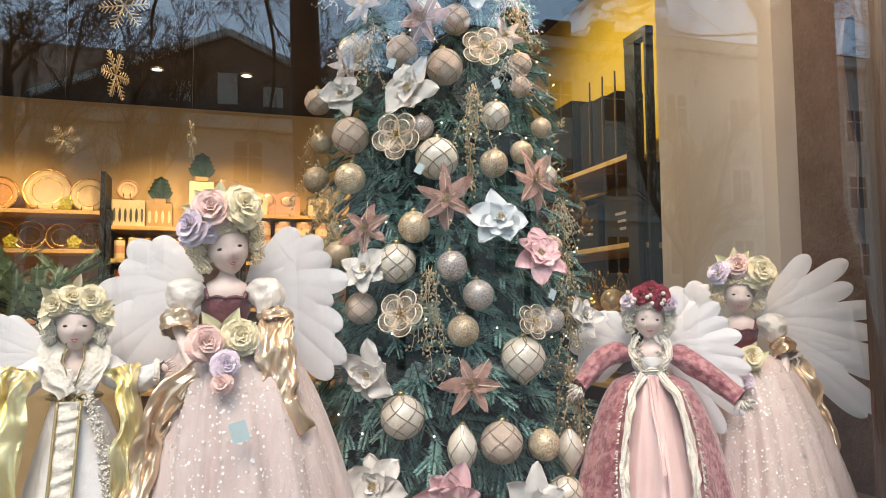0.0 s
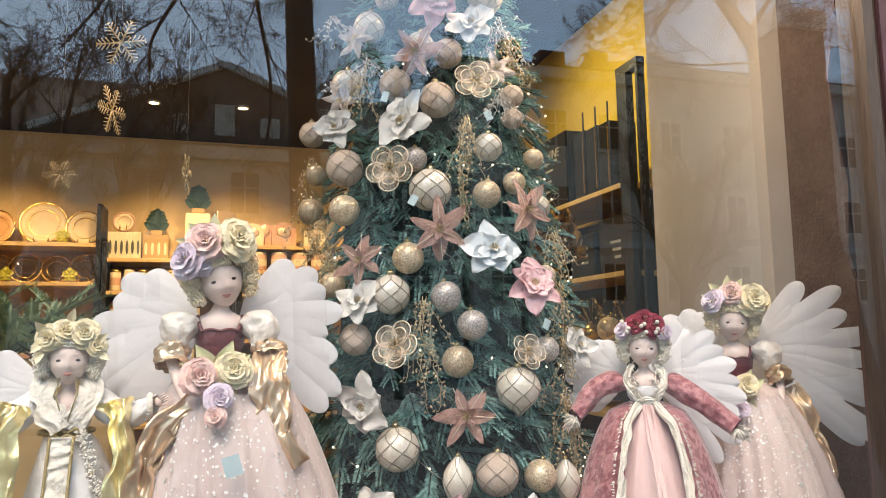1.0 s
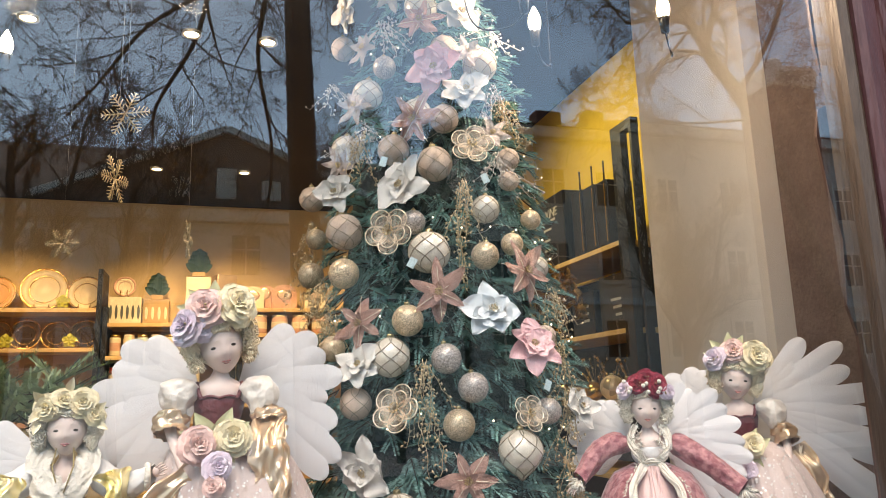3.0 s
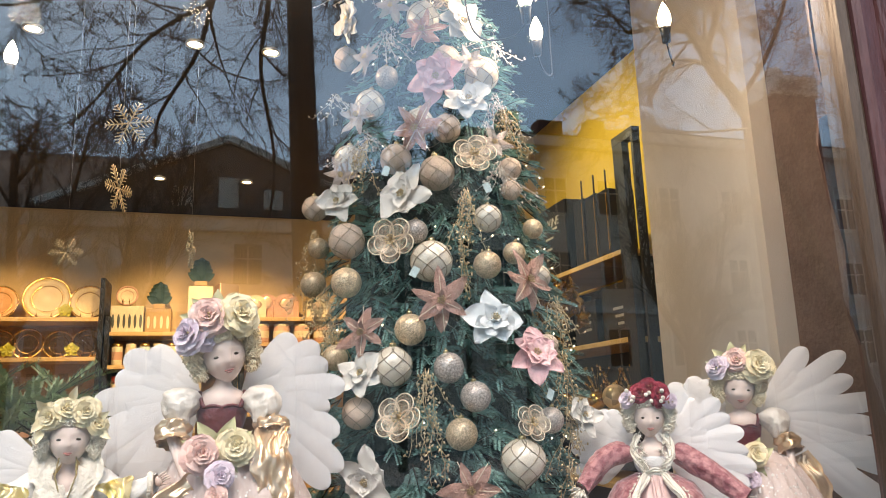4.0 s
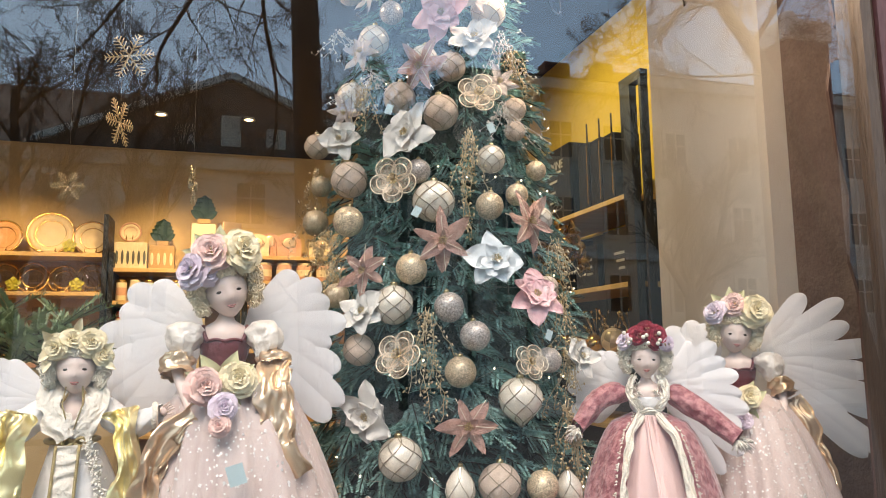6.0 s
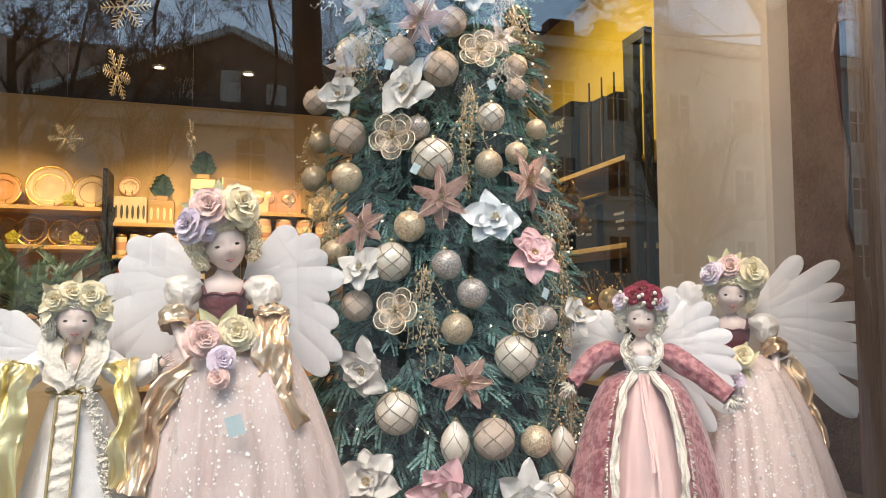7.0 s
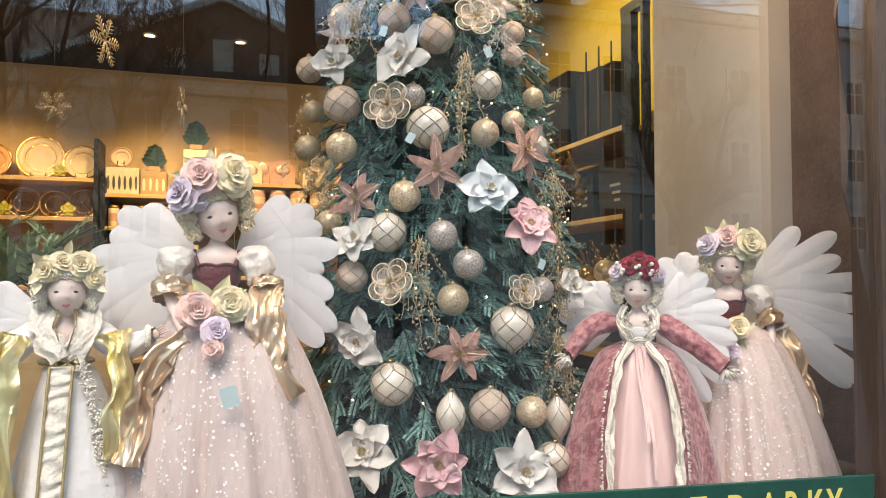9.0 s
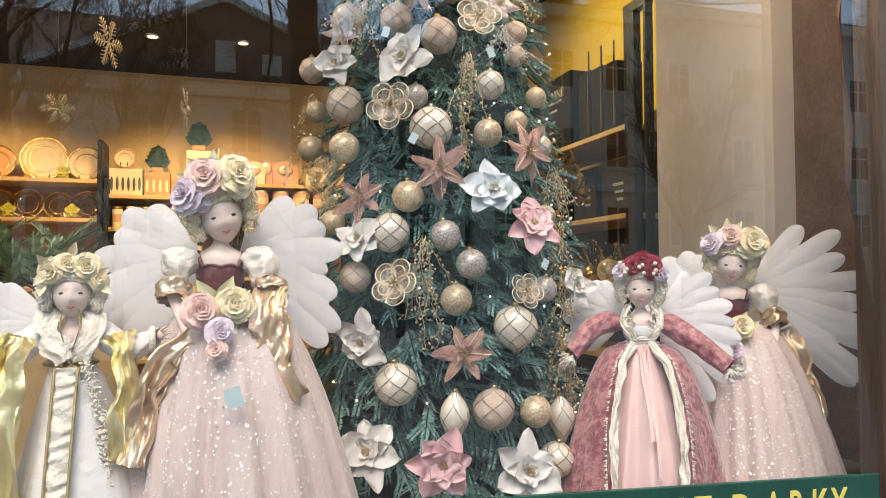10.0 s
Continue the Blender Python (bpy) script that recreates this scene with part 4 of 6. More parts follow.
M_F_LILAC = mat("lilac_silk_flower", (0.86, 0.77, 0.86), (0.76, 0.63, 0.75), 0.6, scale=40, fine=0.15, bump=0.3)
M_F_RED = mat("crimson_silk_flower", (0.4, 0.03, 0.06), (0.28, 0.018, 0.04), 0.55, scale=40, fine=0.15, bump=0.3)
M_F_LEAF = mat("pale_silk_leaf", (0.74, 0.72, 0.45), (0.58, 0.58, 0.32), 0.6, scale=40, fine=0.15)
M_EYE = mat("dark_glass_eye", (0.05, 0.035, 0.03), None, 0.2)
M_LIP = mat("rose_lip_paint", (0.5, 0.2, 0.18), None, 0.4)
M_DAMASK = mat("mauve_damask", (0.5, 0.22, 0.23), (0.27, 0.075, 0.095), 0.5, sharp=0.06, scale=55, fine=0.3, bump=0.4, bscale=80, sheen=0.5)
M_BLUSH = mat("blush_satin", (0.8, 0.6, 0.58), (0.72, 0.5, 0.48), 0.4, scale=8, bump=0.15, bscale=40, stretch=(1, 1, 0.3))
M_RUFF = mat("ivory_ruffle", (0.84, 0.8, 0.72), (0.74, 0.69, 0.6), 0.75, scale=60, fine=0.2, bump=0.6, bscale=150)
M_BRAID = mat("gold_braid", (0.5, 0.4, 0.2), (0.35, 0.27, 0.12), 0.4, 0.5, scale=200, bump=0.6, bscale=300)
M_PUFF = mat("sparkling_ivory_organza", (0.84, 0.79, 0.73), (0.72, 0.65, 0.58), 0.45, 0.1, scale=120, fine=0.5, bump=0.3, bscale=60, sheen=0.4)
SLOTS = [M_SKIN, M_BLOND, M_TULLE, M_WINE, M_SATIN, M_FOIL, M_FEATHER, M_SEQUIN, M_F_PINK, M_F_CREAM, M_F_LILAC, M_F_RED, M_F_LEAF,
         M_EYE, M_LIP, M_DAMASK, M_BLUSH, M_RUFF, M_BRAID, M_GOLDF, M_GREYH, M_TAG, M_GLINT, M_PUFF]
(SKIN, BLOND, TULLE, WINE, SATIN, FOIL, FEATHER, SEQUIN, F_PINK, F_CREAM, F_LILAC, F_RED, F_LEAF, EYE_M, LIP, DAMASK, BLUSH, RUFF, BRAID, GOLDF, GREYH, CARD, GLINT, PUFF) = range(24)


def rose(s, c, r, m, rng, tilt=(0, 0)):
    face = Euler((tilt[0], 0, tilt[1])).to_matrix()
    for ring, (n, L, lift) in enumerate(((7, 1.08, 0.12), (6, 0.9, 0.42), (6, 0.7, 0.75), (5, 0.5, 1.05), (4, 0.34, 1.3))):
        for k in range(n):
            petal(s, r * L * rng.uniform(0.9, 1.1), r * 1.2 * L, m, curl=rng.uniform(0.05, 0.25), cup=rng.uniform(-0.35, 0.1), point=0.42, spin=math.tau * (k + 0.5 * (ring % 2)) / n + rng.uniform(-0.2, 0.2),
                  lift=lift, at=Vector(c) + face @ Vector((0, -0.1 * r * ring, 0)), face=face, nu=8, nv=8, ruffle=rng.uniform(0.02, 0.06))


def leaf(s, c, L, spin, m=F_LEAF, lift=0.3):
    petal(s, L, L * 0.5, m, curl=0.2, cup=0.4, point=1.2, spin=spin, lift=lift, at=c, nu=4, nv=5)


def head(s, c, k, hair, tilt, rng, flowers):
    """Head, face and curls about c; k is the size; tilt turns it."""
    rot = Euler([radians(a) for a in tilt]).to_matrix()

    def w(p):
        return rot @ (Vector(p) * k) + Vector(c)

    def bell(x, z, cx, cz, sx, sz):
        return math.exp(-((x - cx) / sx) ** 2 - ((z - cz) / sz) ** 2)

    def skull(u, v):
        a, b = u * math.tau, (v * 0.998 + 0.001) * math.pi
        x, y, z = 0.0375 * math.sin(b) * math.cos(a), 0.042 * math.sin(b) * math.sin(a), -0.049 * math.cos(b)
        low = max(0.0, -z / 0.049)
        x *= 1 - 0.33 * low ** 2
        front = max(0.0, -y / 0.042)
        y *= 1 - 0.06 * low
        y -= front * (0.0042 * bell(x, z, 0, -0.0105, 0.0036, 0.005) + 0.0014 * bell(x, z, 0, 0.0, 0.003, 0.012) + 0.0035 * bell(x, z, 0, -0.039, 0.011, 0.008))
        y -= front * 0.003 * (bell(x, z, 0.018, -0.014, 0.011, 0.01) + bell(x, z, -0.018, -0.014, 0.011, 0.01))
        y += front * 0.0035 * (bell(x, z, 0.0155, 0.003, 0.008, 0.005) + bell(x, z, -0.0155, 0.003, 0.008, 0.005))
        return w((x, y, z))
    s.grid(skull, 44, 34, SKIN, True)
    for sx in (-1, 1):
        s.ball(w((sx * 0.0156, -0.0347, 0.0008)), (0.0064 * k, 0.003 * k, 0.0028 * k), EYE_M, 12, 7, rot)
        s.tube([w((sx * (0.0065 + 0.0034 * i), -0.0378 + 0.0008 * i + 0.0005 * i * i, 0.0038 + 0.0022 * i - 0.0005 * i * i)) for i in range(6)], [0.0005 * k, 0.0009 * k, 0.0011 * k, 0.0011 * k, 0.0009 * k, 0.0005 * k], 5, EYE_M)
        s.tube([w((sx * (0.007 + 0.0036 * i), -0.0398 + 0.0008 * i + 0.0006 * i * i, 0.0118 + 0.0018 * i - 0.00045 * i * i)) for i in range(6)], 0.0007 * k, 4, hair)
        s.ball(w((sx * 0.004, -0.0372, -0.0248)), (0.0045 * k, 0.0032 * k, 0.0015 * k), LIP, 10, 6, rot)
    s.ball(w((0, -0.0372, -0.0278)), (0.0052 * k, 0.0034 * k, 0.0018 * k), LIP, 10, 6, rot)
    s.ball(w((0, 0.014, 0.012)), (0.046 * k, 0.042 * k, 0.05 * k), hair, 20, 12, rot)

    def curl(p, r, turns, thick):
        ax = Vector((rng.gauss(0, 1), rng.gauss(0, 0.5), rng.gauss(0, 1))).normalized()
        e1 = ax.orthogonal().normalized()
        e2 = ax.cross(e1)
        n = int(turns * 7)
        pts = [w(Vector(p) + (e1 * math.cos(q * 0.9) + e2 * math.sin(q * 0.9)) * r * (1 - 0.4 * q / n) + ax * (q / n - 0.5) * r * 1.6) for q in range(n + 1)]
        s.tube(pts, [thick * k] * n + [thick * 0.4 * k], 4, hair)
    for i in range(560):
        side = -1 if i % 2 else 1
        ang = radians(rng.uniform(12, 132))
        f = rng.uniform(0.041, 0.064)
        y = rng.uniform(-0.026, 0.034) if ang < 1.45 else rng.uniform(-0.016, 0.03)
        curl((side * math.sin(ang) * f, y, 0.01 + math.cos(ang) * f * 0.96), rng.uniform(0.004, 0.0085), rng.uniform(1.6, 2.6), rng.uniform(0.0009, 0.0015))
    for i in range(60):
        x = rng.uniform(-0.036, 0.036)
        curl((x, -0.035 + 9 * x * x, 0.034 - 6 * x * x + rng.uniform(-0.004, 0.008)), rng.uniform(0.004, 0.0065), 1.5, rng.uniform(0.0012, 0.002))
    for i in range(330):
        side, f = (-1 if i % 2 else 1), rng.random()
        curl((side * (0.037 + 0.012 * rng.random() + 0.008 * math.sin(3 * f)), rng.uniform(-0.022, 0.02), 0.024 - 0.058 * f), rng.uniform(0.005, 0.009), rng.uniform(1.6, 2.6), rng.uniform(0.0009, 0.0015))
    for fx, fz, r, m in flowers:
        rose(s, w((fx, -0.03, fz + 0.001)), r * k * 0.84, m, rng, (rng.uniform(-0.4, 0.1), rng.uniform(-0.4, 0.4) + fx * 6))
        for _ in range(3):
            s.ball(w((fx + rng.uniform(-0.006, 0.006), -0.03 - r * 0.5, fz + 0.004 + rng.uniform(-0.006, 0.006))), 0.0022 * k, BRAID, 6, 4)


def skirt(s, x, y, z0, z1, r0, r1, m, rng, pleats=15, glitter=0, a0=0.0, a1=math.tau, belly=0.55, depth=0.045, shift=0.0):
    ph = [rng.random() * 6 for _ in range(3)]

    def at(a, v):
        r = r0 + (r1 - r0) * (v ** belly)
        r *= 1 + depth * (0.25 + 0.75 * v) * (1.1 - 1.6 * abs(math.sin(pleats * 0.5 * a + ph[0] + 1.1 * math.sin(3 * a))) ** 1.5 + 0.5 * math.sin(pleats * 0.53 * a + ph[1]) + 0.25 * math.sin(37 * a + ph[2]))
        return Vector((x + shift * v ** 0.4 + r * math.cos(a), y + r * math.sin(a), z1 + (z0 - z1) * v))
    loop = a1 - a0 > 6.2
    s.grid(lambda u, v: at(a0 + (a1 - a0) * u, v), 120 if loop else 60, 18, m, loop)
    for _ in range(glitter):
        a, v = rng.uniform(math.pi * 0.95, math.pi * 2.05), rng.random() ** 0.8
        p = at(a, v) + Vector((math.cos(a), math.sin(a), 0)) * 0.0012
        q = rng.uniform(0.0015, 0.0034) * (1 if rng.random() < 0.85 else 1.5)
        t = Vector((-math.sin(a), math.cos(a), 0))
        lean = rng.uniform(0.0, 0.5)
        up = Vector((-math.cos(a) * lean, -math.sin(a) * lean, 1)).normalized()
        e = rng.random() * 3
        e1, e2 = t * math.cos(e) + up * math.sin(e), up * math.cos(e) - t * math.sin(e)
        s.add([p + e1 * q, p + e2 * q, p - e1 * q, p - e2 * q], [(0, 1, 2, 3)], SEQUIN if rng.random() < 0.68 else GLINT)


def drape(s, pts, width, m, rng, crumple=0.012, face=(0, -1, 0)):
    """A crumpled ribbon along pts."""
    pts = [Vector(p) for p in pts]
    n = len(pts) - 1
    o = rng.random() * 50

    def fn(u, v):
        t = v * n
        i = min(int(t), n - 1)
        f = t - i
        a, b, c, d = pts[max(i - 1, 0)], pts[i], pts[i + 1], pts[min(i + 2, n)]
        p = 0.5 * ((2 * b) + (c - a) * f + (2 * a - 5 * b + 4 * c - d) * f * f + (3 * b - a - 3 * c + d) * f ** 3)
        side = (c - b).cross(Vector(face)).normalized()
        w = width * (0.75 + 0.35 * noise.noise(Vector((o, v * 5, 0))))
        q = p + side * (u - 0.5) * w
        broad = noise.noise(Vector((u * 1.7 + o, v * n * 0.6, 1)))
        crease = 1 - 2.6 * abs(noise.noise(Vector((u * 2.0 + 1.2 * v + o, v * n * 0.5, 4))))
        small = 1 - 2.6 * abs(noise.noise(Vector((u * 3.6 - 1.8 * v + o, v * n * 1.25, 8))))
        return q + Vector(face) * (crumple * (1.4 * broad + 1.0 * crease + 0.45 * small)) + side * crumple * 0.8 * noise.noise(Vector((u * 2, v * n * 1.4 + o, 9)))
    s.grid(fn, 24, n * 12, m)


def wing(s, root, fan, rng, width=0.04, n=9, back=0.0):
    """fan: (degrees, length) at the first, middle and last feather; seen from the front, counter-clockwise from the right."""
    root = Vector(root)
    ang = [f[0] for f in fan]
    lens = [f[1] for f in fan]
    for row, (f, cnt, wd) in enumerate(((1.0, n, 1.0), (0.68, n, 1.0), (0.42, n - 2, 0.9))):
        for i in range(cnt):
            q = i / (cnt - 1)
            a = radians(float(np.interp(q, (0, 0.5, 1), ang)) + rng.uniform(-2, 2))
            L = float(np.interp(q, (0, 0.5, 1), lens)) * f * rng.uniform(0.93, 1.05) * (1.05 if i % 2 else 0.95)
            d = Vector((math.cos(a), 0, math.sin(a)))
            side = Vector((-d.z, 0, d.x))
            y0 = back - 0.0014 * row - 0.0005 * i
            lean = rng.uniform(-0.004, 0.004)
            W = width * wd * 1.06

            def fn(u, v):
                x = (u - 0.5) * 2
                v = 1 - (1 - v) ** 2.2
                w = W * 0.5 * (0.3 + 0.7 * min(1, v * 1.9)) * math.sqrt(max(0.0, 1 - max(0.0, (v - 0.8) / 0.2) ** 2))
                return root + d * (L * v) + side * (x * w) + Vector((0, y0 + 0.05 * L * v * v + 0.003 * abs(x) + lean * x * v, 0))
            s.grid(fn, 6, 14, FEATHER)


def hand(s, p, d, k=1.0):
    d = Vector(d).normalized()
    p = Vector(p)
    s.ball(p + d * 0.008 * k, (0.009 * k, 0.006 * k, 0.011 * k), SKIN, 10, 7)
    side = d.cross(Vector((0, -1, 0))).normalized()
    for i in range(4):
        o = side * (i - 1.5) * 0.0042 * k
        s.tube([p + d * 0.012 * k + o, p + d * 0.024 * k + o * 1.25, p + d * 0.034 * k + o * 1.4 + Vector((0, 0.003, -0.003)) * k], [0.0026 * k, 0.0023 * k, 0.0015 * k], 5, SKIN)
    s.tube([p + d * 0.004 * k + side * 0.008 * k, p + d * 0.018 * k + side * 0.016 * k], [0.0028 * k, 0.0018 * k], 5, SKIN)


def bust(s, x, y, zs, zw, k, m, rng):
    """Neck, shoulders and bodice between the shoulder line zs and the waist zw."""
    s.lathe([(0.014 * k, zs + 0.035 * k), (0.0135 * k, zs + 0.015 * k), (0.02 * k, zs + 0.003 * k), (0.045 * k, zs - 0.012 * k), (0.05 * k, zs - 0.03 * k), (0.045 * k, zs - 0.05 * k)],
            (x, y, 0), 20, SKIN, wob=lambda a, v: 1 - 0.28 * abs(math.sin(a)) * min(1, v * 2.4))
    s.lathe([(0.047 * k, zs - 0.036 * k), (0.0505 * k, zs - 0.042 * k), (0.047 * k, zs - 0.065 * k), (0.034 * k, zw), (0.036 * k, zw - 0.01)],
            (x, y, 0), 28, m, wob=lambda a, v: (1 - 0.24 * abs(math.sin(a))) * (1 + 0.02 * math.sin(14 * a)))


def sleeve(s, pts, radii, m, rng, puff=0.1):
    """A gathered sleeve: a tube with folds round and along it."""
    o = rng.random() * 30
    n = len(pts) - 1
    pts = [Vector(p) for p in pts]
    big = max(radii)
    ax = (pts[-1] - pts[0]).normalized()
    e1 = ax.orthogonal().normalized()
    e2 = ax.cross(e1)

    def fn(u, v):
        t = v * n
        i = min(int(t), n - 1)
        p = pts[i].lerp(pts[i + 1], t - i)
        r = radii[i] * (1 - t + i) + radii[i + 1] * (t - i)
        a = u * math.tau
        q = Vector((math.cos(a) * 1.4 + o, math.sin(a) * 1.4, v * 2.2))
        r += big * puff * (0.8 * noise.noise(q * 1.6) + 0.55 * abs(noise.noise(q * 3.4)) - 0.15 + 0.22 * math.sin(9 * a + 5 * noise.noise(q) + 3 * v))
        return p + (e1 * math.cos(a) + e2 * math.sin(a)) * max(r, 0.002)
    s.grid(fn, 30, 22, m, True)


def finish(s, at, turn, label):
    ob = part("doll", s, SLOTS)
    ob.matrix_basis = Matrix.Translation(at) @ pose(0, 0, 0, 0, 0, turn)
    return tagged(ob, label, "doll", "angel dolls in the window")


def fairy(at, turn, seed, zf, wings, tilt, label, arm_left, arm_right, ribbon_left, ribbon_right, flowers, posy, k=1.0, tag=None, hem=0.235, sway=0.05):
    """A winged doll in a blush tulle gown; heights are over its base, widths from its axis."""
    rng = random.Random(seed)
    s = Shape()
    zs, zw = zf - 0.068 * k, zf - 0.17 * k
    head(s, (0, -0.01, zf - 0.004), 1.13 * k, BLOND, tilt, rng, flowers)
    bust(s, 0, 0, zs, zw, k, WINE, rng)
    for sd in (-1, 1):
        s.tube(smooth_path([(sd * 0.034 * k, -0.03 * k, zs - 0.04 * k), (sd * 0.041 * k, -0.022 * k, zs - 0.022 * k), (sd * 0.043 * k, 0.0, zs - 0.008 * k)], 4), 0.0042 * k, 6, WINE)
    s.tube([(0.0475 * k * math.cos(a), 0.037 * k * math.sin(a) - 0.001, zs - (0.039 - 0.004 * abs(math.sin(4 * a))) * k) for a in np.linspace(math.pi, math.tau, 33)], 0.0028 * k, 6, WINE)
    skirt(s, 0, 0, 0.004, zw + 0.005, 0.05 * k, hem, TULLE, rng, 21, 1500, belly=0.46, depth=0.085, shift=sway)
    skirt(s, 0, 0, 0.0, zw, 0.04 * k, hem * 0.92, BLUSH, rng, 11, belly=0.46, shift=sway)
    for w in wings:
        wing(s, (w[0], 0.05, zs - 0.01), w[1:], rng, 0.054 * k, n=9, back=0.02)
    for arm, sd in ((arm_left, -1), (arm_right, 1)):
        if not arm:
            continue
        sh, el, ha = [Vector(p) for p in arm]
        mid = sh.lerp(el, 0.75)
        sleeve(s, smooth_path((sh, sh.lerp(mid, 0.5) + Vector((sd * 0.012, -0.006, 0.004)), mid), 4), [0.022 * k, 0.031 * k, 0.034 * k, 0.034 * k, 0.033 * k, 0.032 * k, 0.03 * k, 0.027 * k, 0.021 * k], PUFF, rng, 0.26)
        sleeve(s, smooth_path((mid, el, el.lerp(ha, 0.2)), 3), [0.022 * k, 0.029 * k, 0.031 * k, 0.03 * k, 0.03 * k, 0.031 * k, 0.03 * k], FOIL, rng, 0.35)
        s.tube(smooth_path((el, el.lerp(ha, 0.6), ha), 3), [0.011 * k] * 3 + [0.0095 * k, 0.0085 * k, 0.0075 * k, 0.0065 * k], 10, SKIN)
        hand(s, ha, ha - el, k)
    for rib, wd in ((ribbon_left, 0.062), (ribbon_right, 0.085)):
        if rib:
            drape(s, rib, wd * k, FOIL, rng, 0.011)
            drape(s, [Vector(p) + Vector((0.012, 0.014, 0.012)) for p in rib[:-1]], wd * 0.7 * k, FOIL, rng, 0.009)
    for fx, fy, fz, r, m in posy:
        rose(s, (fx, fy, fz), r * 0.86, m, rng, (-0.15, rng.uniform(-0.3, 0.3)))
    if posy:
        cx, cy, cz = posy[0][0] + 0.03, posy[0][1] + 0.02, posy[0][2]
        for a in (-1.2, -0.6, 0.4, 1.0, 2.6):
            leaf(s, (cx, cy, cz), 0.07 * k, a)
    hx = sum(f[0] for f in flowers) / len(flowers)
    for a in (-1.3, -0.75, 0.0, 0.55):
        leaf(s, Vector((hx * k, -0.02, zf + 0.055 * k)), 0.075 * k, a)
    if tag:
        p = Vector(tag)
        r = Euler((0, radians(-16), 0)).to_matrix()
        s.add([p + r @ Vector(q) for q in ((-0.015, 0, -0.018), (0.015, -0.004, -0.018), (0.015, -0.004, 0.018), (-0.015, 0, 0.018))], [(0, 1, 2, 3)], CARD)
    return finish(s, at, turn, label)


# the tall doll in blush tulle
fairy((0.0, 0.33, STAGE_Z), 0, 7, 0.70, [(0.045, (50, 0.18), (-14, 0.21), (-48, 0.275)), (-0.05, (134, 0.15), (203, 0.225), (244, 0.24))], (6, -13, 6),
      "tall winged doll in blush tulle with wine bodice",
      ((-0.058, 0, 0.622), (-0.092, -0.03, 0.545), (-0.056, -0.09, 0.45)), ((0.055, 0, 0.622), (0.098, -0.04, 0.545), (0.064, -0.1, 0.51)),
      ((-0.05, -0.1, 0.455), (-0.098, -0.1, 0.42), (-0.125, -0.11, 0.36), (-0.138, -0.11, 0.30), (-0.152, -0.12, 0.235)),
      ((0.1, -0.06, 0.545), (0.088, -0.1, 0.5), (0.1, -0.115, 0.445), (0.102, -0.12, 0.395), (0.135, -0.13, 0.335)),
      [(-0.052, 0.046, 0.04, F_LILAC), (-0.016, 0.07, 0.044, F_PINK), (0.036, 0.066, 0.045, F_CREAM), (-0.028, 0.036, 0.026, F_LILAC)],
      [(-0.034, -0.13, 0.51, 0.042, F_PINK), (0.024, -0.125, 0.52, 0.04, F_CREAM), (0.0, -0.155, 0.472, 0.03, F_LILAC), (-0.006, -0.165, 0.44, 0.024, F_PINK)],
      tag=(0.024, -0.208, 0.36))
# her sister beside the window return
fairy((1.325, 0.44, STAGE_Z), -33, 17, 0.605, [(0.05, (50, 0.24), (-8, 0.33), (-46, 0.41)), (-0.04, (118, 0.12), (160, 0.16), (215, 0.2))], (6, 6, 4),
      "winged doll in blush tulle beside the red-flowered doll",
      None, ((0.056, 0, 0.54), (0.105, -0.02, 0.46), (0.1, -0.08, 0.355)), None,
      ((0.12, -0.01, 0.42), (0.15, -0.03, 0.36), (0.16, -0.04, 0.3), (0.185, -0.05, 0.24), (0.175, -0.07, 0.19)),
      [(-0.055, 0.05, 0.036, F_LILAC), (-0.012, 0.07, 0.036, F_PINK), (0.038, 0.062, 0.048, F_CREAM)],
      [(-0.03, -0.13, 0.42, 0.034, F_PINK), (0.012, -0.125, 0.44, 0.036, F_CREAM), (-0.01, -0.15, 0.385, 0.028, F_LILAC)], k=0.94, hem=0.225, sway=0.04)


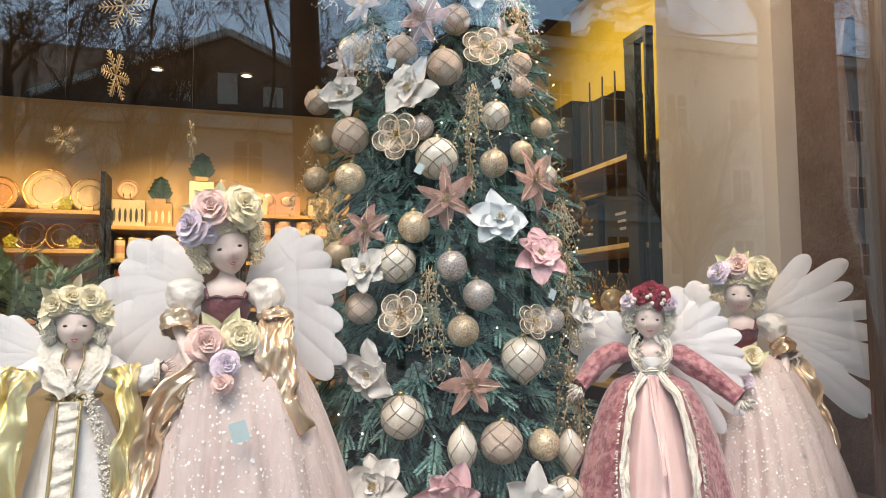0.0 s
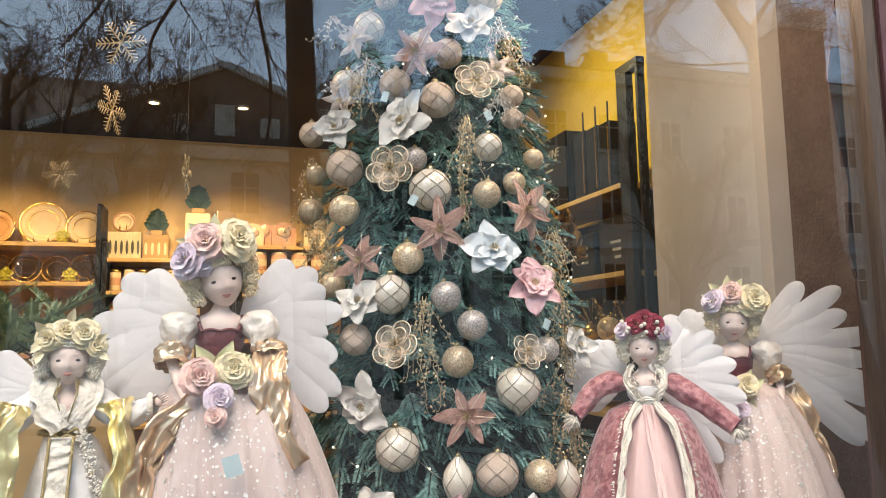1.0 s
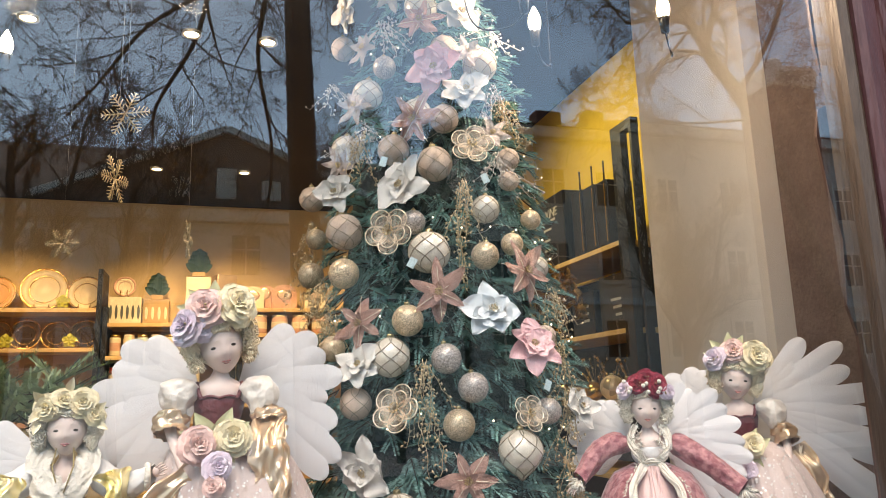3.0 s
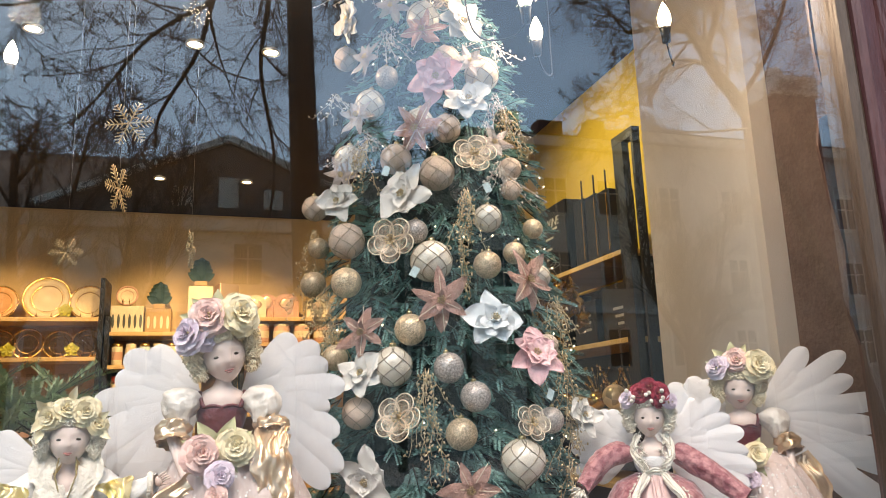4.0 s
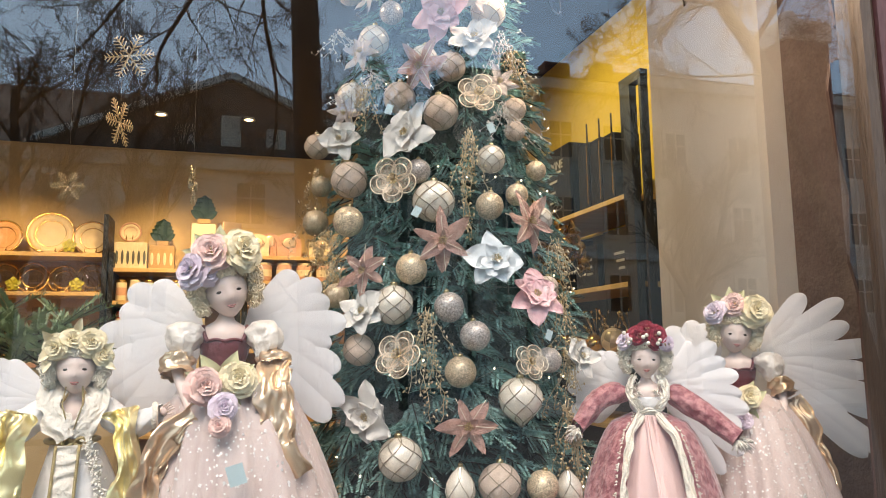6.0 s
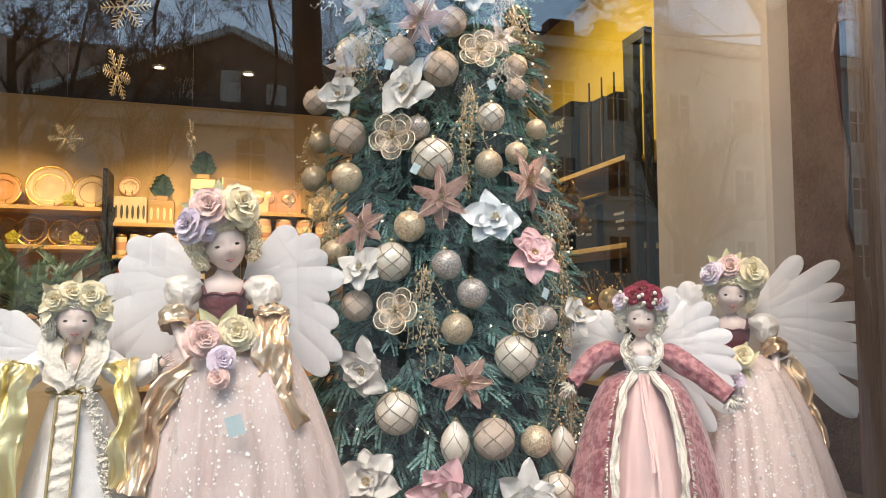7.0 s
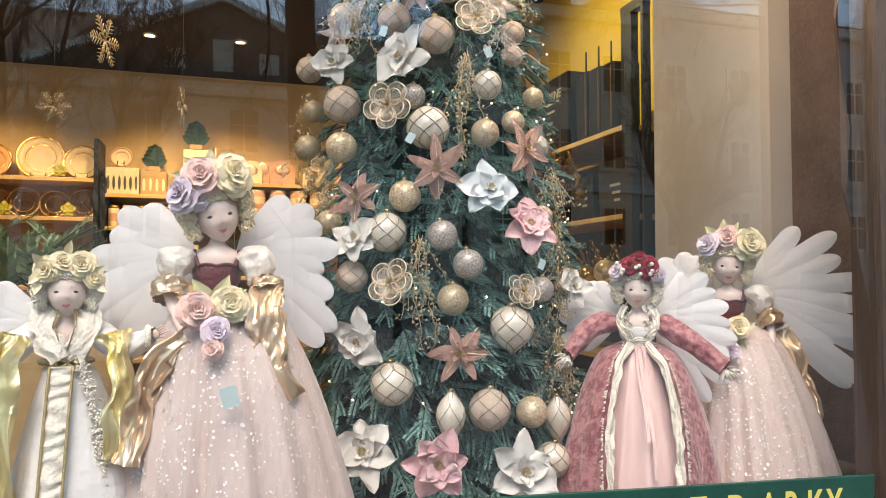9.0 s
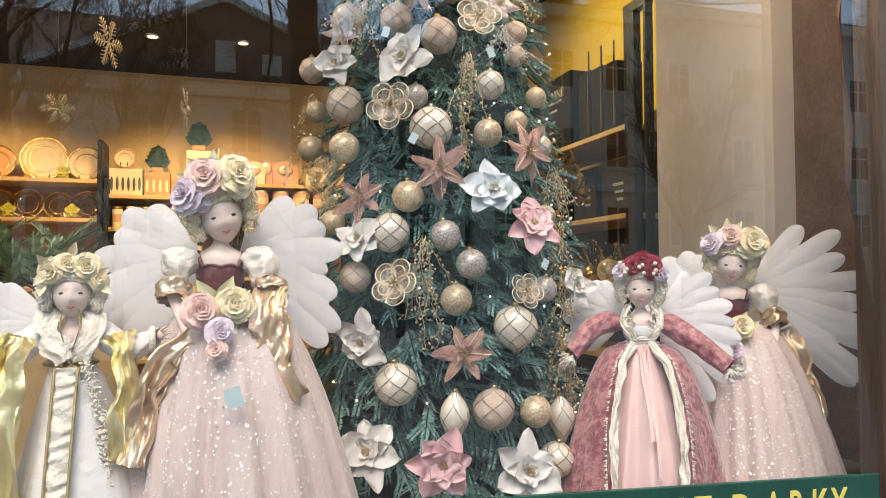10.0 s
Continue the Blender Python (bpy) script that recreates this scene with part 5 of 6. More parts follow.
# the doll in the mauve gown
def mauve_doll():
    rng, s, k = random.Random(31), Shape(), 0.86
    zf = 0.545
    zs, zw = zf - 0.062, zf - 0.135
    head(s, (0, -0.01, zf - 0.004), 1.1 * k, GREYH, (4, 2, 0), rng, [(-0.02, 0.056, 0.034, F_RED), (0.024, 0.056, 0.036, F_RED), (0.0, 0.07, 0.032, F_RED), (-0.052, 0.044, 0.026, F_LILAC), (0.05, 0.04, 0.024, F_LILAC)])
    for i in range(9):
        s.ball((rng.uniform(-0.05, 0.05), -0.062, zf + rng.uniform(0.03, 0.065)), 0.005, RUFF, 8, 6)
    bust(s, 0, 0, zs, zw, k, SATIN, rng)
    front = -math.pi / 2
    skirt(s, 0, 0, 0.005, zw, 0.032, 0.185, BLUSH, rng, 15, belly=0.62, depth=0.07)
    skirt(s, 0, 0, 0.0, zw + 0.006, 0.035, 0.2, DAMASK, rng, 13, a0=front + 0.44, a1=front + math.tau - 0.44, belly=0.4)
    for sd in (-1, 1):
        pts = []
        for v in np.linspace(0, 1, 12):
            r = 0.036 + (0.204 - 0.036) * v ** 0.4
            a = front + sd * (0.44 + 0.05 * math.sin(5 * v))
            pts.append((r * math.cos(a), r * math.sin(a) - 0.006, zw + 0.006 - (zw - 0.002) * v))
        drape(s, pts, 0.024, RUFF, rng, 0.006)
        for i in range(120):
            v = rng.random() * 11
            j = min(int(v), 10)
            p = Vector(pts[j]).lerp(Vector(pts[j + 1]), v - j) + Vector((sd * 0.016, -0.004, 0))
            e = Vector((sd * rng.uniform(0.2, 1), rng.uniform(-0.6, 0.1), rng.uniform(-0.8, 0.4))).normalized() * rng.uniform(0.004, 0.009)
            s.tube([p, p + e], [0.0022, 0.0008], 4, RUFF)
    for i in range(260):
        a = rng.uniform(math.pi * 0.95, math.pi * 2.05)
        p = Vector((0.2 * math.cos(a), 0.2 * math.sin(a), rng.uniform(0.004, 0.02)))
        s.tube([p, p + Vector((rng.gauss(0, 0.006) + 0.012 * math.cos(a), 0.012 * math.sin(a), rng.uniform(-0.004, 0.012)))], [0.0012, 0.0004], 3, RUFF)
    for sh, el, ha, sd in (((-0.052, 0, zs - 0.018), (-0.115, -0.03, 0.445), (-0.165, -0.06, 0.385), -1), ((0.052, 0, zs - 0.018), (0.125, -0.03, 0.415), (0.19, -0.06, 0.362), 1)):
        sh, el, ha = Vector(sh), Vector(el), Vector(ha)
        sleeve(s, smooth_path((sh, el, ha), 4), [0.02, 0.026, 0.027, 0.026, 0.025, 0.023, 0.021, 0.02, 0.02], DAMASK, rng, 0.22)
        for i in range(90):
            e = ((ha - el).normalized() + Vector((rng.gauss(0, 0.5), rng.gauss(-0.2, 0.4), rng.gauss(-0.3, 0.5)))).normalized()
            s.tube([ha + e * 0.008, ha + e * rng.uniform(0.02, 0.036)], [0.0032, 0.0012], 4, RUFF)
        hand(s, ha + (ha - el).normalized() * 0.012, ha - el, 0.85)
    for sd in (-1, 1):
        pts = [(sd * 0.03, -0.012, zs + 0.02), (sd * 0.042, -0.03, zs - 0.01), (sd * 0.036, -0.046, zs - 0.035), (sd * 0.016, -0.045, zs - 0.06)]
        drape(s, pts, 0.024, RUFF, rng, 0.006)
        for i in range(70):
            p = Vector(pts[rng.randrange(3)]).lerp(Vector(pts[3]), rng.random() * 0.6)
            e = Vector((rng.gauss(0, 1), rng.uniform(-1, 0), rng.gauss(0, 1))).normalized() * rng.uniform(0.008, 0.018)
            s.tube([p, p + e], [0.0024, 0.0008], 4, RUFF)
    drape(s, [(-0.03, -0.042, zw + 0.008), (0, -0.05, zw + 0.012), (0.03, -0.042, zw + 0.006)], 0.02, RUFF, rng, 0.004)
    for x0, ln in ((-0.006, 0.2), (0.01, 0.28)):
        drape(s, [(x0, -0.055, zw), (x0 + 0.004, -0.1, zw - ln * 0.4), (x0 + 0.012, -0.15, zw - ln * 0.75), (x0 + 0.014, -0.172, zw - ln)], 0.012, BLUSH, rng, 0.002)
    wing(s, (0.04, 0.04, zs - 0.01), ((80, 0.12), (8, 0.185), (-56, 0.26)), rng, 0.042, 11, back=0.02)
    wing(s, (-0.04, 0.04, zs - 0.01), ((122, 0.1), (168, 0.15), (222, 0.14)), rng, 0.042, 9, back=0.02)
    return finish(s, (0.975, 0.33, STAGE_Z), -27, "winged doll in mauve damask with crimson flower crown")


mauve_doll()


# the doll in white satin with the yellow gold stole
def satin_doll():
    rng, s, k = random.Random(47), Shape(), 0.84
    zf = 0.548
    zs, zw = zf - 0.066, zf - 0.138
    head(s, (0, -0.01, zf - 0.004), 1.1 * k, GREYH, (2, 0, 0), rng, [(-0.036, 0.044, 0.032, F_CREAM), (-0.008, 0.058, 0.03, F_CREAM), (0.026, 0.052, 0.034, F_CREAM), (0.05, 0.026, 0.024, F_CREAM)])
    for lx, lz, a in ((-0.045, 0.03, -1.9), (-0.046, 0.012, -2.5), (-0.042, 0.05, -1.2), (0.0, 0.066, 0.3), (0.046, 0.03, 1.4), (0.05, 0.008, 2.3)):
        leaf(s, Vector((lx, -0.035, zf + lz)), rng.uniform(0.026, 0.034), a + rng.uniform(-0.6, 0.6), F_CREAM, rng.uniform(0.7, 1.3))
    bust(s, 0, 0, zs, zw, k, SATIN, rng)
    skirt(s, 0, 0, 0.0, zw + 0.004, 0.036, 0.15, SATIN, rng, 9, belly=0.8, depth=0.04, shift=0.02)
    band = [(-0.004, -0.056, zw), (-0.01, -0.09, zw - 0.12), (-0.016, -0.124, zw - 0.26), (-0.022, -0.15, 0.01)]
    line = smooth_path(band, 14)

    def gathered(u, v):
        f = v * (len(line) - 1)
        i = min(int(f), len(line) - 2)
        p = line[i].lerp(line[i + 1], f - i)
        wave = math.sin(v * 92 + 1.5 * math.sin(u * 3 + v * 31)) + 0.5 * noise.noise(Vector((u * 4, v * 40, 3)))
        return p + Vector(((u - 0.5) * (0.036 + 0.003 * math.sin(v * 57)), -0.003 - 0.0026 * wave - 0.004 * math.sin(u * math.pi), 0))
    s.grid(gathered, 10, 150, RUFF)
    for sd in (-1, 1):
        s.tube(smooth_path([Vector(p) + Vector((sd * 0.019, -0.006, 0)) for p in band], 6), 0.0028, 6, BRAID)
    fur = smooth_path([(0.03, -0.05, zw), (0.056, -0.07, zw - 0.1), (0.064, -0.08, zw - 0.2), (0.066, -0.1, zw - 0.27)], 8)
    for i in range(420):
        p = rng.choice(fur) + Vector((rng.gauss(0, 0.005), -0.006, rng.gauss(0, 0.005)))
        e = Vector((rng.gauss(0, 1), rng.uniform(-1.2, 0), rng.gauss(-0.3, 1))).normalized() * rng.uniform(0.004, 0.008)
        s.tube([p, p + e], [0.003, 0.0012], 4, RUFF)
    for sd in (-1, 1):
        drape(s, [(sd * 0.03, 0.01, zs + 0.04), (sd * 0.04, -0.03, zs + 0.008), (sd * 0.026, -0.048, zs - 0.028), (sd * 0.006, -0.054, zs - 0.06)], 0.056, RUFF, rng, 0.005)
        s.tube([(sd * 0.014, -0.03, zs + 0.03), (sd * 0.017, -0.055, zs), (sd * 0.004, -0.06, zs - 0.045)], 0.0014, 6, BRAID)
    s.tube([(0.044 * math.cos(a), -0.004 + 0.042 * math.sin(a), zw + 0.004) for a in np.linspace(0, math.tau, 25)], 0.005, 7, BRAID)
    for sd in (-1, 1):
        s.tube([(0.004 + sd * 0.018 * math.sin(t), -0.054, zw + 0.004 + 0.008 * math.sin(2 * t)) for t in np.linspace(0, math.pi, 10)], 0.0035, 6, BRAID)
    for sh, el, ha in (((-0.05, 0, zs - 0.015), (-0.1, -0.02, zs - 0.045), (-0.135, -0.05, zs - 0.03)), ((0.05, 0, zs - 0.015), (0.1, -0.03, zs - 0.045), (0.15, -0.06, zs - 0.022))):
        sh, el, ha = Vector(sh), Vector(el), Vector(ha)
        sleeve(s, smooth_path((sh, el, ha), 4), [0.024, 0.028, 0.028, 0.027, 0.025, 0.024, 0.022, 0.02, 0.018], SATIN, rng, 0.2)
        s.tube([el.lerp(ha, 0.8) + Vector((0, 0.02 * math.cos(t), 0.02 * math.sin(t))) for t in np.linspace(0, math.tau, 14)], 0.006, 6, RUFF)
        hand(s, ha, (ha - el) + Vector((0, 0, 0.02)), 0.85)
    for x0, x1, x2, wd in ((-0.1, -0.115, -0.1, 0.085), (0.088, 0.1, 0.094, 0.055)):
        rows = [(x0 * 0.9, -0.05, zs - 0.012), (x0, -0.065, zs - 0.05), (x1, -0.07, zs - 0.14), (x2, -0.08, zs - 0.24 if x0 > 0 else zs - 0.3)]
        if x0 < 0:
            rows.append((x2 - 0.005, -0.09, zs - 0.42))
        drape(s, rows, wd * 1.2, GOLDF, rng, 0.018)
        drape(s, [Vector(p) + Vector((0.008, 0.02, 0)) for p in rows], wd * 0.8, GOLDF, rng, 0.014)
    wing(s, (-0.05, 0.04, zs), ((135, 0.12), (170, 0.16), (215, 0.18)), rng, 0.04, 8, back=0.02)
    return finish(s, (-0.268, 0.3, STAGE_Z), 6, "winged doll in white satin with yellow gold stole")


satin_doll()

# ---------------------------------------------------------------- lamps of the shop
def candle_lamp(x, y, z, seed):
    root = thing("candle_lamp", (x, y, z), "lit candle bulb on a black curved ceiling arm", "lamp", "candle bulbs under the ceiling")
    part("bulb", Shape().lathe([(0.011, -0.03), (0.017, -0.012), (0.0175, 0.002), (0.013, 0.02), (0.006, 0.036), (0.0005, 0.045)], seg=14), M_BULB, root)
    part("holder", Shape().lathe([(0.001, -0.075), (0.011, -0.072), (0.013, -0.04), (0.016, -0.03), (0.01, -0.028)], seg=12), M_BLACK, root)
    sg = 1 if seed % 2 else -1
    pts = [(0, 0, -0.072), (sg * 0.03, 0.03, -0.1), (sg * 0.09, 0.1, -0.07), (sg * 0.11, 0.14, 0.05), (sg * 0.11, 0.15, (CEIL_Z if x + sg * 0.11 < 0.74 else HIGH_Z) - z)]
    part("arm", Shape().tube(smooth_path(pts, 5), 0.0022, 6), M_BLACK, root)


CANDLES = ((-0.6, 0.93), (0.805, 0.455), (0.705, 0.3), (1.115, 0.305))
for i, (x, y) in enumerate(CANDLES):
    candle_lamp(x, y, 2.62, i)
for x, y in ((-0.37, 3.03), (0.11, 3.01), (-1.25, 3.03), (-0.66, 1.36), (-0.13, 1.35), (0.14, 1.35)):
    root = thing("recessed_spot", (x, y, CEIL_Z), "small round recessed ceiling spot, lit", "spotlight", "ceiling spots")
    part("ring", Shape().lathe([(0.034, -0.001), (0.035, -0.009), (0.027, -0.01), (0.024, -0.004)], seg=20), M_WIRE, root)
    part("lens", Shape().lathe([(0.0005, -0.006), (0.024, -0.006)], seg=20), M_SPOTLIT, root)

# ---------------------------------------------------------------- snowflakes on threads
M_FLAKE = mat("gold_glitter_flake", (0.8, 0.6, 0.32), (0.6, 0.42, 0.2), scale=150, bscale=600, rough=0.35, metal=0.4, bump=0.8, cells=True)


def snowflake(x, y, z, r, turn):
    root = thing("snowflake", Matrix.Translation((x, y, z)) @ pose(0, 0, 0, 0, 0, turn), "gold glitter snowflake hanging on a thread", "snowflake", "hanging snowflakes")
    s = Shape()
    for k in range(6):
        a = math.tau * k / 6 + 0.1
        d, n = Vector((math.cos(a), 0, math.sin(a))), Vector((-math.sin(a), 0, math.cos(a)))
        s.tube([(0, 0, 0), d * r], [0.04 * r, 0.028 * r], 4)
        for f, L in ((0.25, 0.26), (0.42, 0.34), (0.6, 0.34), (0.77, 0.26), (0.93, 0.13)):
            for sd in (-1, 1):
                s.tube([d * r * f, d * r * (f + L * 0.55) + n * sd * r * L * 0.75], [0.03 * r, 0.022 * r], 4)
    part("flake", s, M_FLAKE, root)
    part("thread", Shape().tube([(0, 0, r * 0.9), (0, 0, CEIL_Z - z)], 0.0002, 4), M_WIRE, root)


snowflake(-0.239, 0.6, 2.316, 0.058, -12)
snowflake(-0.256, 0.62, 2.153, 0.06, 68)
snowflake(-0.358, 0.6, 1.987, 0.036, 8)
snowflake(-0.083, 0.6, 2.003, 0.05, 80)

# ---------------------------------------------------------------- shelves along the back wall
def shelf_unit(x0, x1, y0, y1, levels, posts, label):
    root = thing("shelf_unit", ((x0 + x1) / 2, y0, FLOOR_Z), label, "shelf")
    w = (x1 - x0) / 2
    for z in levels:
        part("shelf_board", Shape().box((-w, 0, z - 0.024 - FLOOR_Z), (w, y1 - y0, z - FLOOR_Z), 0, 0.003), M_SHELF, root, smooth=False)
    for p in posts:
        part("post", Shape().box((p - (x0 + x1) / 2 - 0.014, -0.004, 0), (p - (x0 + x1) / 2 + 0.014, y1 - y0 - 0.01, posts[p] - FLOOR_Z), 0, 0.003), M_BLACK, root, smooth=False)
    part("back_panel", Shape().box((-w, y1 - y0 + 0.004, 0), (w, y1 - y0 + 0.02, max(levels) - 0.03 - FLOOR_Z)), M_BACKP, root, smooth=False)
    return root


M_BACKP = mat("brown_back_panel", (0.5, 0.31, 0.14), (0.4, 0.24, 0.1), 0.6, scale=6, fine=0.2)
YS, YB = 3.55, 3.82
shelf_unit(-2.0, -0.7, YS, YB, (2.19, 1.955, 1.70, 1.45, 1.1, 0.7), {-1.98: 2.43, -0.702: 2.43}, "pine shelf unit with plates and glass dishes")
shelf_unit(-0.68, 0.1, YS, YB, (2.103, 1.903, 1.69, 1.45, 1.1, 0.7), {-0.665: 2.2, 0.085: 2.2}, "pine shelf unit with boxes, jars and bottles")
shelf_unit(0.11, 1.3, YS, YB, (2.196, 2.035, 1.893, 1.6, 1.1, 0.7), {0.125: 2.2, 1.28: 2.2}, "pine shelf unit with tins and pink bowls")

M_PLATE = mat("cream_glazed_plate", (0.78, 0.66, 0.45), (0.7, 0.58, 0.38), 0.4, scale=20)
M_PEACH = mat("peach_glazed_plate", (0.72, 0.42, 0.22), (0.62, 0.34, 0.17), 0.4, scale=20)
M_GOLD = mat("polished_gold", (0.8, 0.55, 0.2), (0.6, 0.38, 0.12), 0.25, 0.9, scale=40)
M_YGREEN = mat("yellow_green_bow", (0.5, 0.5, 0.06), (0.4, 0.38, 0.04), 0.5, scale=40)


def plate(x, z, r, body, rim, label, y=3.68):
    root = thing("plate", Matrix.Translation((x, y, z)) @ pose(0, 0, 0, -12, 0, 0), label, "plate")
    turn = Matrix.Rotation(radians(90), 3, "X")
    part("dish", Shape().lathe([(0.0005, -0.012), (0.6 * r, -0.012), (0.64 * r, -0.004), (0.97 * r, 0.008), (0.97 * r, 0.004), (0.66 * r, -0.009), (0.0005, -0.017)], (0, 0, r), 36, rot=turn), body, root)
    part("rim", Shape().tube([(0.97 * r * math.cos(a), -0.007, r + 0.97 * r * math.sin(a)) for a in np.linspace(0, math.tau, 41)], 0.006, 6)
         .tube([(0.63 * r * math.cos(a), 0.006, r + 0.63 * r * math.sin(a)) for a in np.linspace(0, math.tau, 33)], 0.003, 5), rim, root)
    st = Shape()
    for sx in (-0.3, 0.3):
        st.tube([(sx * r, -0.05, 0.002), (sx * r, -0.03, 0.03), (sx * r, -0.02, 0.003), (sx * r, 0.05, 0.002), (sx * r, 0.03, r * 1.2)], 0.0025, 5)
    part("stand", st, M_GOLD, root)


plate(-1.29, 2.192, 0.105, M_PEACH, M_GOLD, "peach glazed plate with gold rim on a stand")
plate(-1.035, 2.192, 0.135, M_PLATE, M_GOLD, "large cream plate with gold rim on a stand")
plate(-0.80, 2.192, 0.11, M_PLATE, M_GOLD, "oval cream plate with gold rim on a stand")
plate(-1.6, 2.192, 0.12, M_PLATE, M_GOLD, "cream plate with gold rim on a stand")
for x, r in ((-1.45, 0.09), (-1.27, 0.088), (-1.12, 0.092), (-0.95, 0.085), (-0.79, 0.09)):
    plate(x, 1.957, r, M_CLEAR, M_GOLD, "clear glass dish with gold rim on a stand")
for x, z in ((-0.91, 2.192), (-1.2, 1.957), (-0.86, 1.957)):
    s = Shape()
    for k in range(5):
        petal(s, 0.045, 0.042, curl=0.2, spin=math.tau * k / 5, at=(0, -0.02, 0.045))
    tagged(part("ribbon_bow", s, M_YGREEN), "small yellow green ribbon bow", "bow").matrix_basis = Matrix.Translation((x, 3.62, z))


def wine_glass(x, z):
    root = thing("wine_glass", (x, 3.66, z), "clear stemmed wine glass on the shelf", "glass", "glasses on the shelf")
    part("bowl", Shape().lathe([(0.004, 0.075), (0.022, 0.085), (0.03, 0.11), (0.028, 0.15), (0.025, 0.165)], seg=16), M_CLEAR, root)
    part("stem", Shape().lathe([(0.026, 0.001), (0.022, 0.004), (0.005, 0.008), (0.0035, 0.04), (0.005, 0.076)], seg=12), M_CLEAR, root)


for i in range(9):
    wine_glass(-1.5 + i * 0.085, 1.702)


def carton(name, x, y, z, size, material, label, category, marks=0, mark_mat=None, turn=0, lid=None, bev=0.006):
    w, d, h = size
    root = thing(name, Matrix.Translation((x, y, z)) @ pose(0, 0, 0, 0, 0, turn), label, category)
    part("body", Shape().box((-w / 2, -d / 2, 0), (w / 2, d / 2, h), 0, bev), material, root, smooth=False)
    if lid:
        part("lid", Shape().box((-w / 2 - 0.003, -d / 2 - 0.003, h * 0.72), (w / 2 + 0.003, d / 2 + 0.003, h + 0.004), 0, bev), lid, root, smooth=False)
    for i in range(marks):
        mx = -w / 2 + w * (i + 0.5) / marks
        part("mark", Shape().ball((mx, -d / 2 - 0.002, h * 0.42), (w / marks * 0.26, 0.002, h * 0.27), 0, 10, 6), mark_mat, root)
    return root


M_KRAFT = mat("kraft_card", (0.5, 0.34, 0.16), (0.42, 0.28, 0.12), 0.7, scale=20, fine=0.3)
M_IVORYC = mat("ivory_card", (0.8, 0.72, 0.54), (0.74, 0.66, 0.48), 0.6, scale=20, fine=0.1)
M_TEAL = mat("dark_teal_print", (0.1, 0.12, 0.12), None, 0.6, scale=40)
M_PINKC = mat("pink_print_card", (0.68, 0.42, 0.32), (0.6, 0.35, 0.26), 0.55, scale=25, fine=0.2)
M_REDC = mat("red_tin", (0.5, 0.06, 0.03), (0.38, 0.04, 0.02), 0.35, scale=20)
M_NAVY = mat("dark_tin", (0.03, 0.035, 0.045), None, 0.35, scale=20)
M_DARKGREEN = mat("dark_fir_green", (0.02, 0.06, 0.045), (0.012, 0.035, 0.028), 0.7, scale=40)
carton("gift_box", -0.565, 3.66, 2.105, (0.19, 0.1, 0.165), M_IVORYC, "ivory gift box printed with dark feathers", "box", 6, M_TEAL)
carton("gift_box", -0.385, 3.66, 2.105, (0.15, 0.1, 0.15), M_KRAFT, "brown printed kraft gift box", "box", 4, M_IVORYC)
carton("gift_box", -0.14, 3.68, 2.105, (0.15, 0.1, 0.3), M_IVORYC, "tall pale pink gift box", "box", 2, M_PINKC)
carton("gift_box", 0.02, 3.7, 2.105, (0.13, 0.1, 0.32), M_FOIL, "copper foil gift box", "box", 0, None, 20)
plate(-0.575, 2.276, 0.062, M_IVORYC, M_PINKC, "small ivory plate with a red motif", 3.64)
for x, z, k in ((-0.385, 2.258, 1.0), (-0.14, 2.408, 1.1)):
    root = thing("table_fir", (x, 3.66, z), "small dark green flat table fir", "decoration")
    part("block", Shape().box((-0.035 * k, -0.025, 0), (0.035 * k, 0.025, 0.03), 0, 0.003), M_KRAFT, root, smooth=False)
    for lev in range(4):
        s = Shape()
        for sd in (-1, 0, 1):
            petal(s, 0.09 * k * (1 - 0.14 * lev), 0.05 * k, curl=0.1 * sd, spin=sd * 1.0, at=(0, 0.01 * lev - 0.01, 0.03 + 0.032 * lev * k))
        part("frond", s, M_DARKGREEN, root)
for x, hgt, r in ((0.2, 0.16, 0.07), (0.4, 0.17, 0.08), (0.6, 0.15, 0.07), (0.28, 0.2, 0.06)):
    root = thing("gift_tin", (x, 3.72 if r == 0.06 else 3.66, 2.198), "pale pink round-topped gift tin", "tin", "tins on the shelf")
    part("body", Shape().add([(q[0], yy, q[1]) for yy in (-0.045, 0.045) for q in [(-r, 0), (r, 0), (r, hgt * 0.6)] + [(r * math.cos(a), hgt * 0.6 + r * 0.75 * math.sin(a)) for a in np.linspace(0.3, math.pi - 0.3, 9)] + [(-r, hgt * 0.6)]],
                             [tuple(range(13))[::-1], tuple(range(13, 26))] + [(i, (i + 1) % 13, 13 + (i + 1) % 13, 13 + i) for i in range(13)]), M_PINKC if r != 0.07 else M_IVORYC, root, smooth=False)
    part("print", Shape().ball((0, -0.046, hgt * 0.55), (r * 0.6, 0.002, hgt * 0.2), 0, 10, 6), M_FOIL, root)


def jar(x, z, r, h, body, lid, label, y=3.62):
    root = thing("jar", (x, y, z), label, "jar", "jars on the shelves")
    part("pot", Shape().lathe([(0.0005, 0.001), (r * 0.92, 0.001), (r, 0.006), (r, h * 0.82), (r * 0.86, h * 0.9)], seg=20), body, root)
    part("lid", Shape().lathe([(r * 0.9, h * 0.86), (r * 0.94, h * 0.88), (r * 0.94, h), (0.0005, h + 0.003)], seg=20), lid, root)
    part("paper_label", Shape().lathe([(r * 1.012, h * 0.25), (r * 1.012, h * 0.62)], seg=20), M_IVORYC if body is not M_IVORYC else M_PINKC, root)


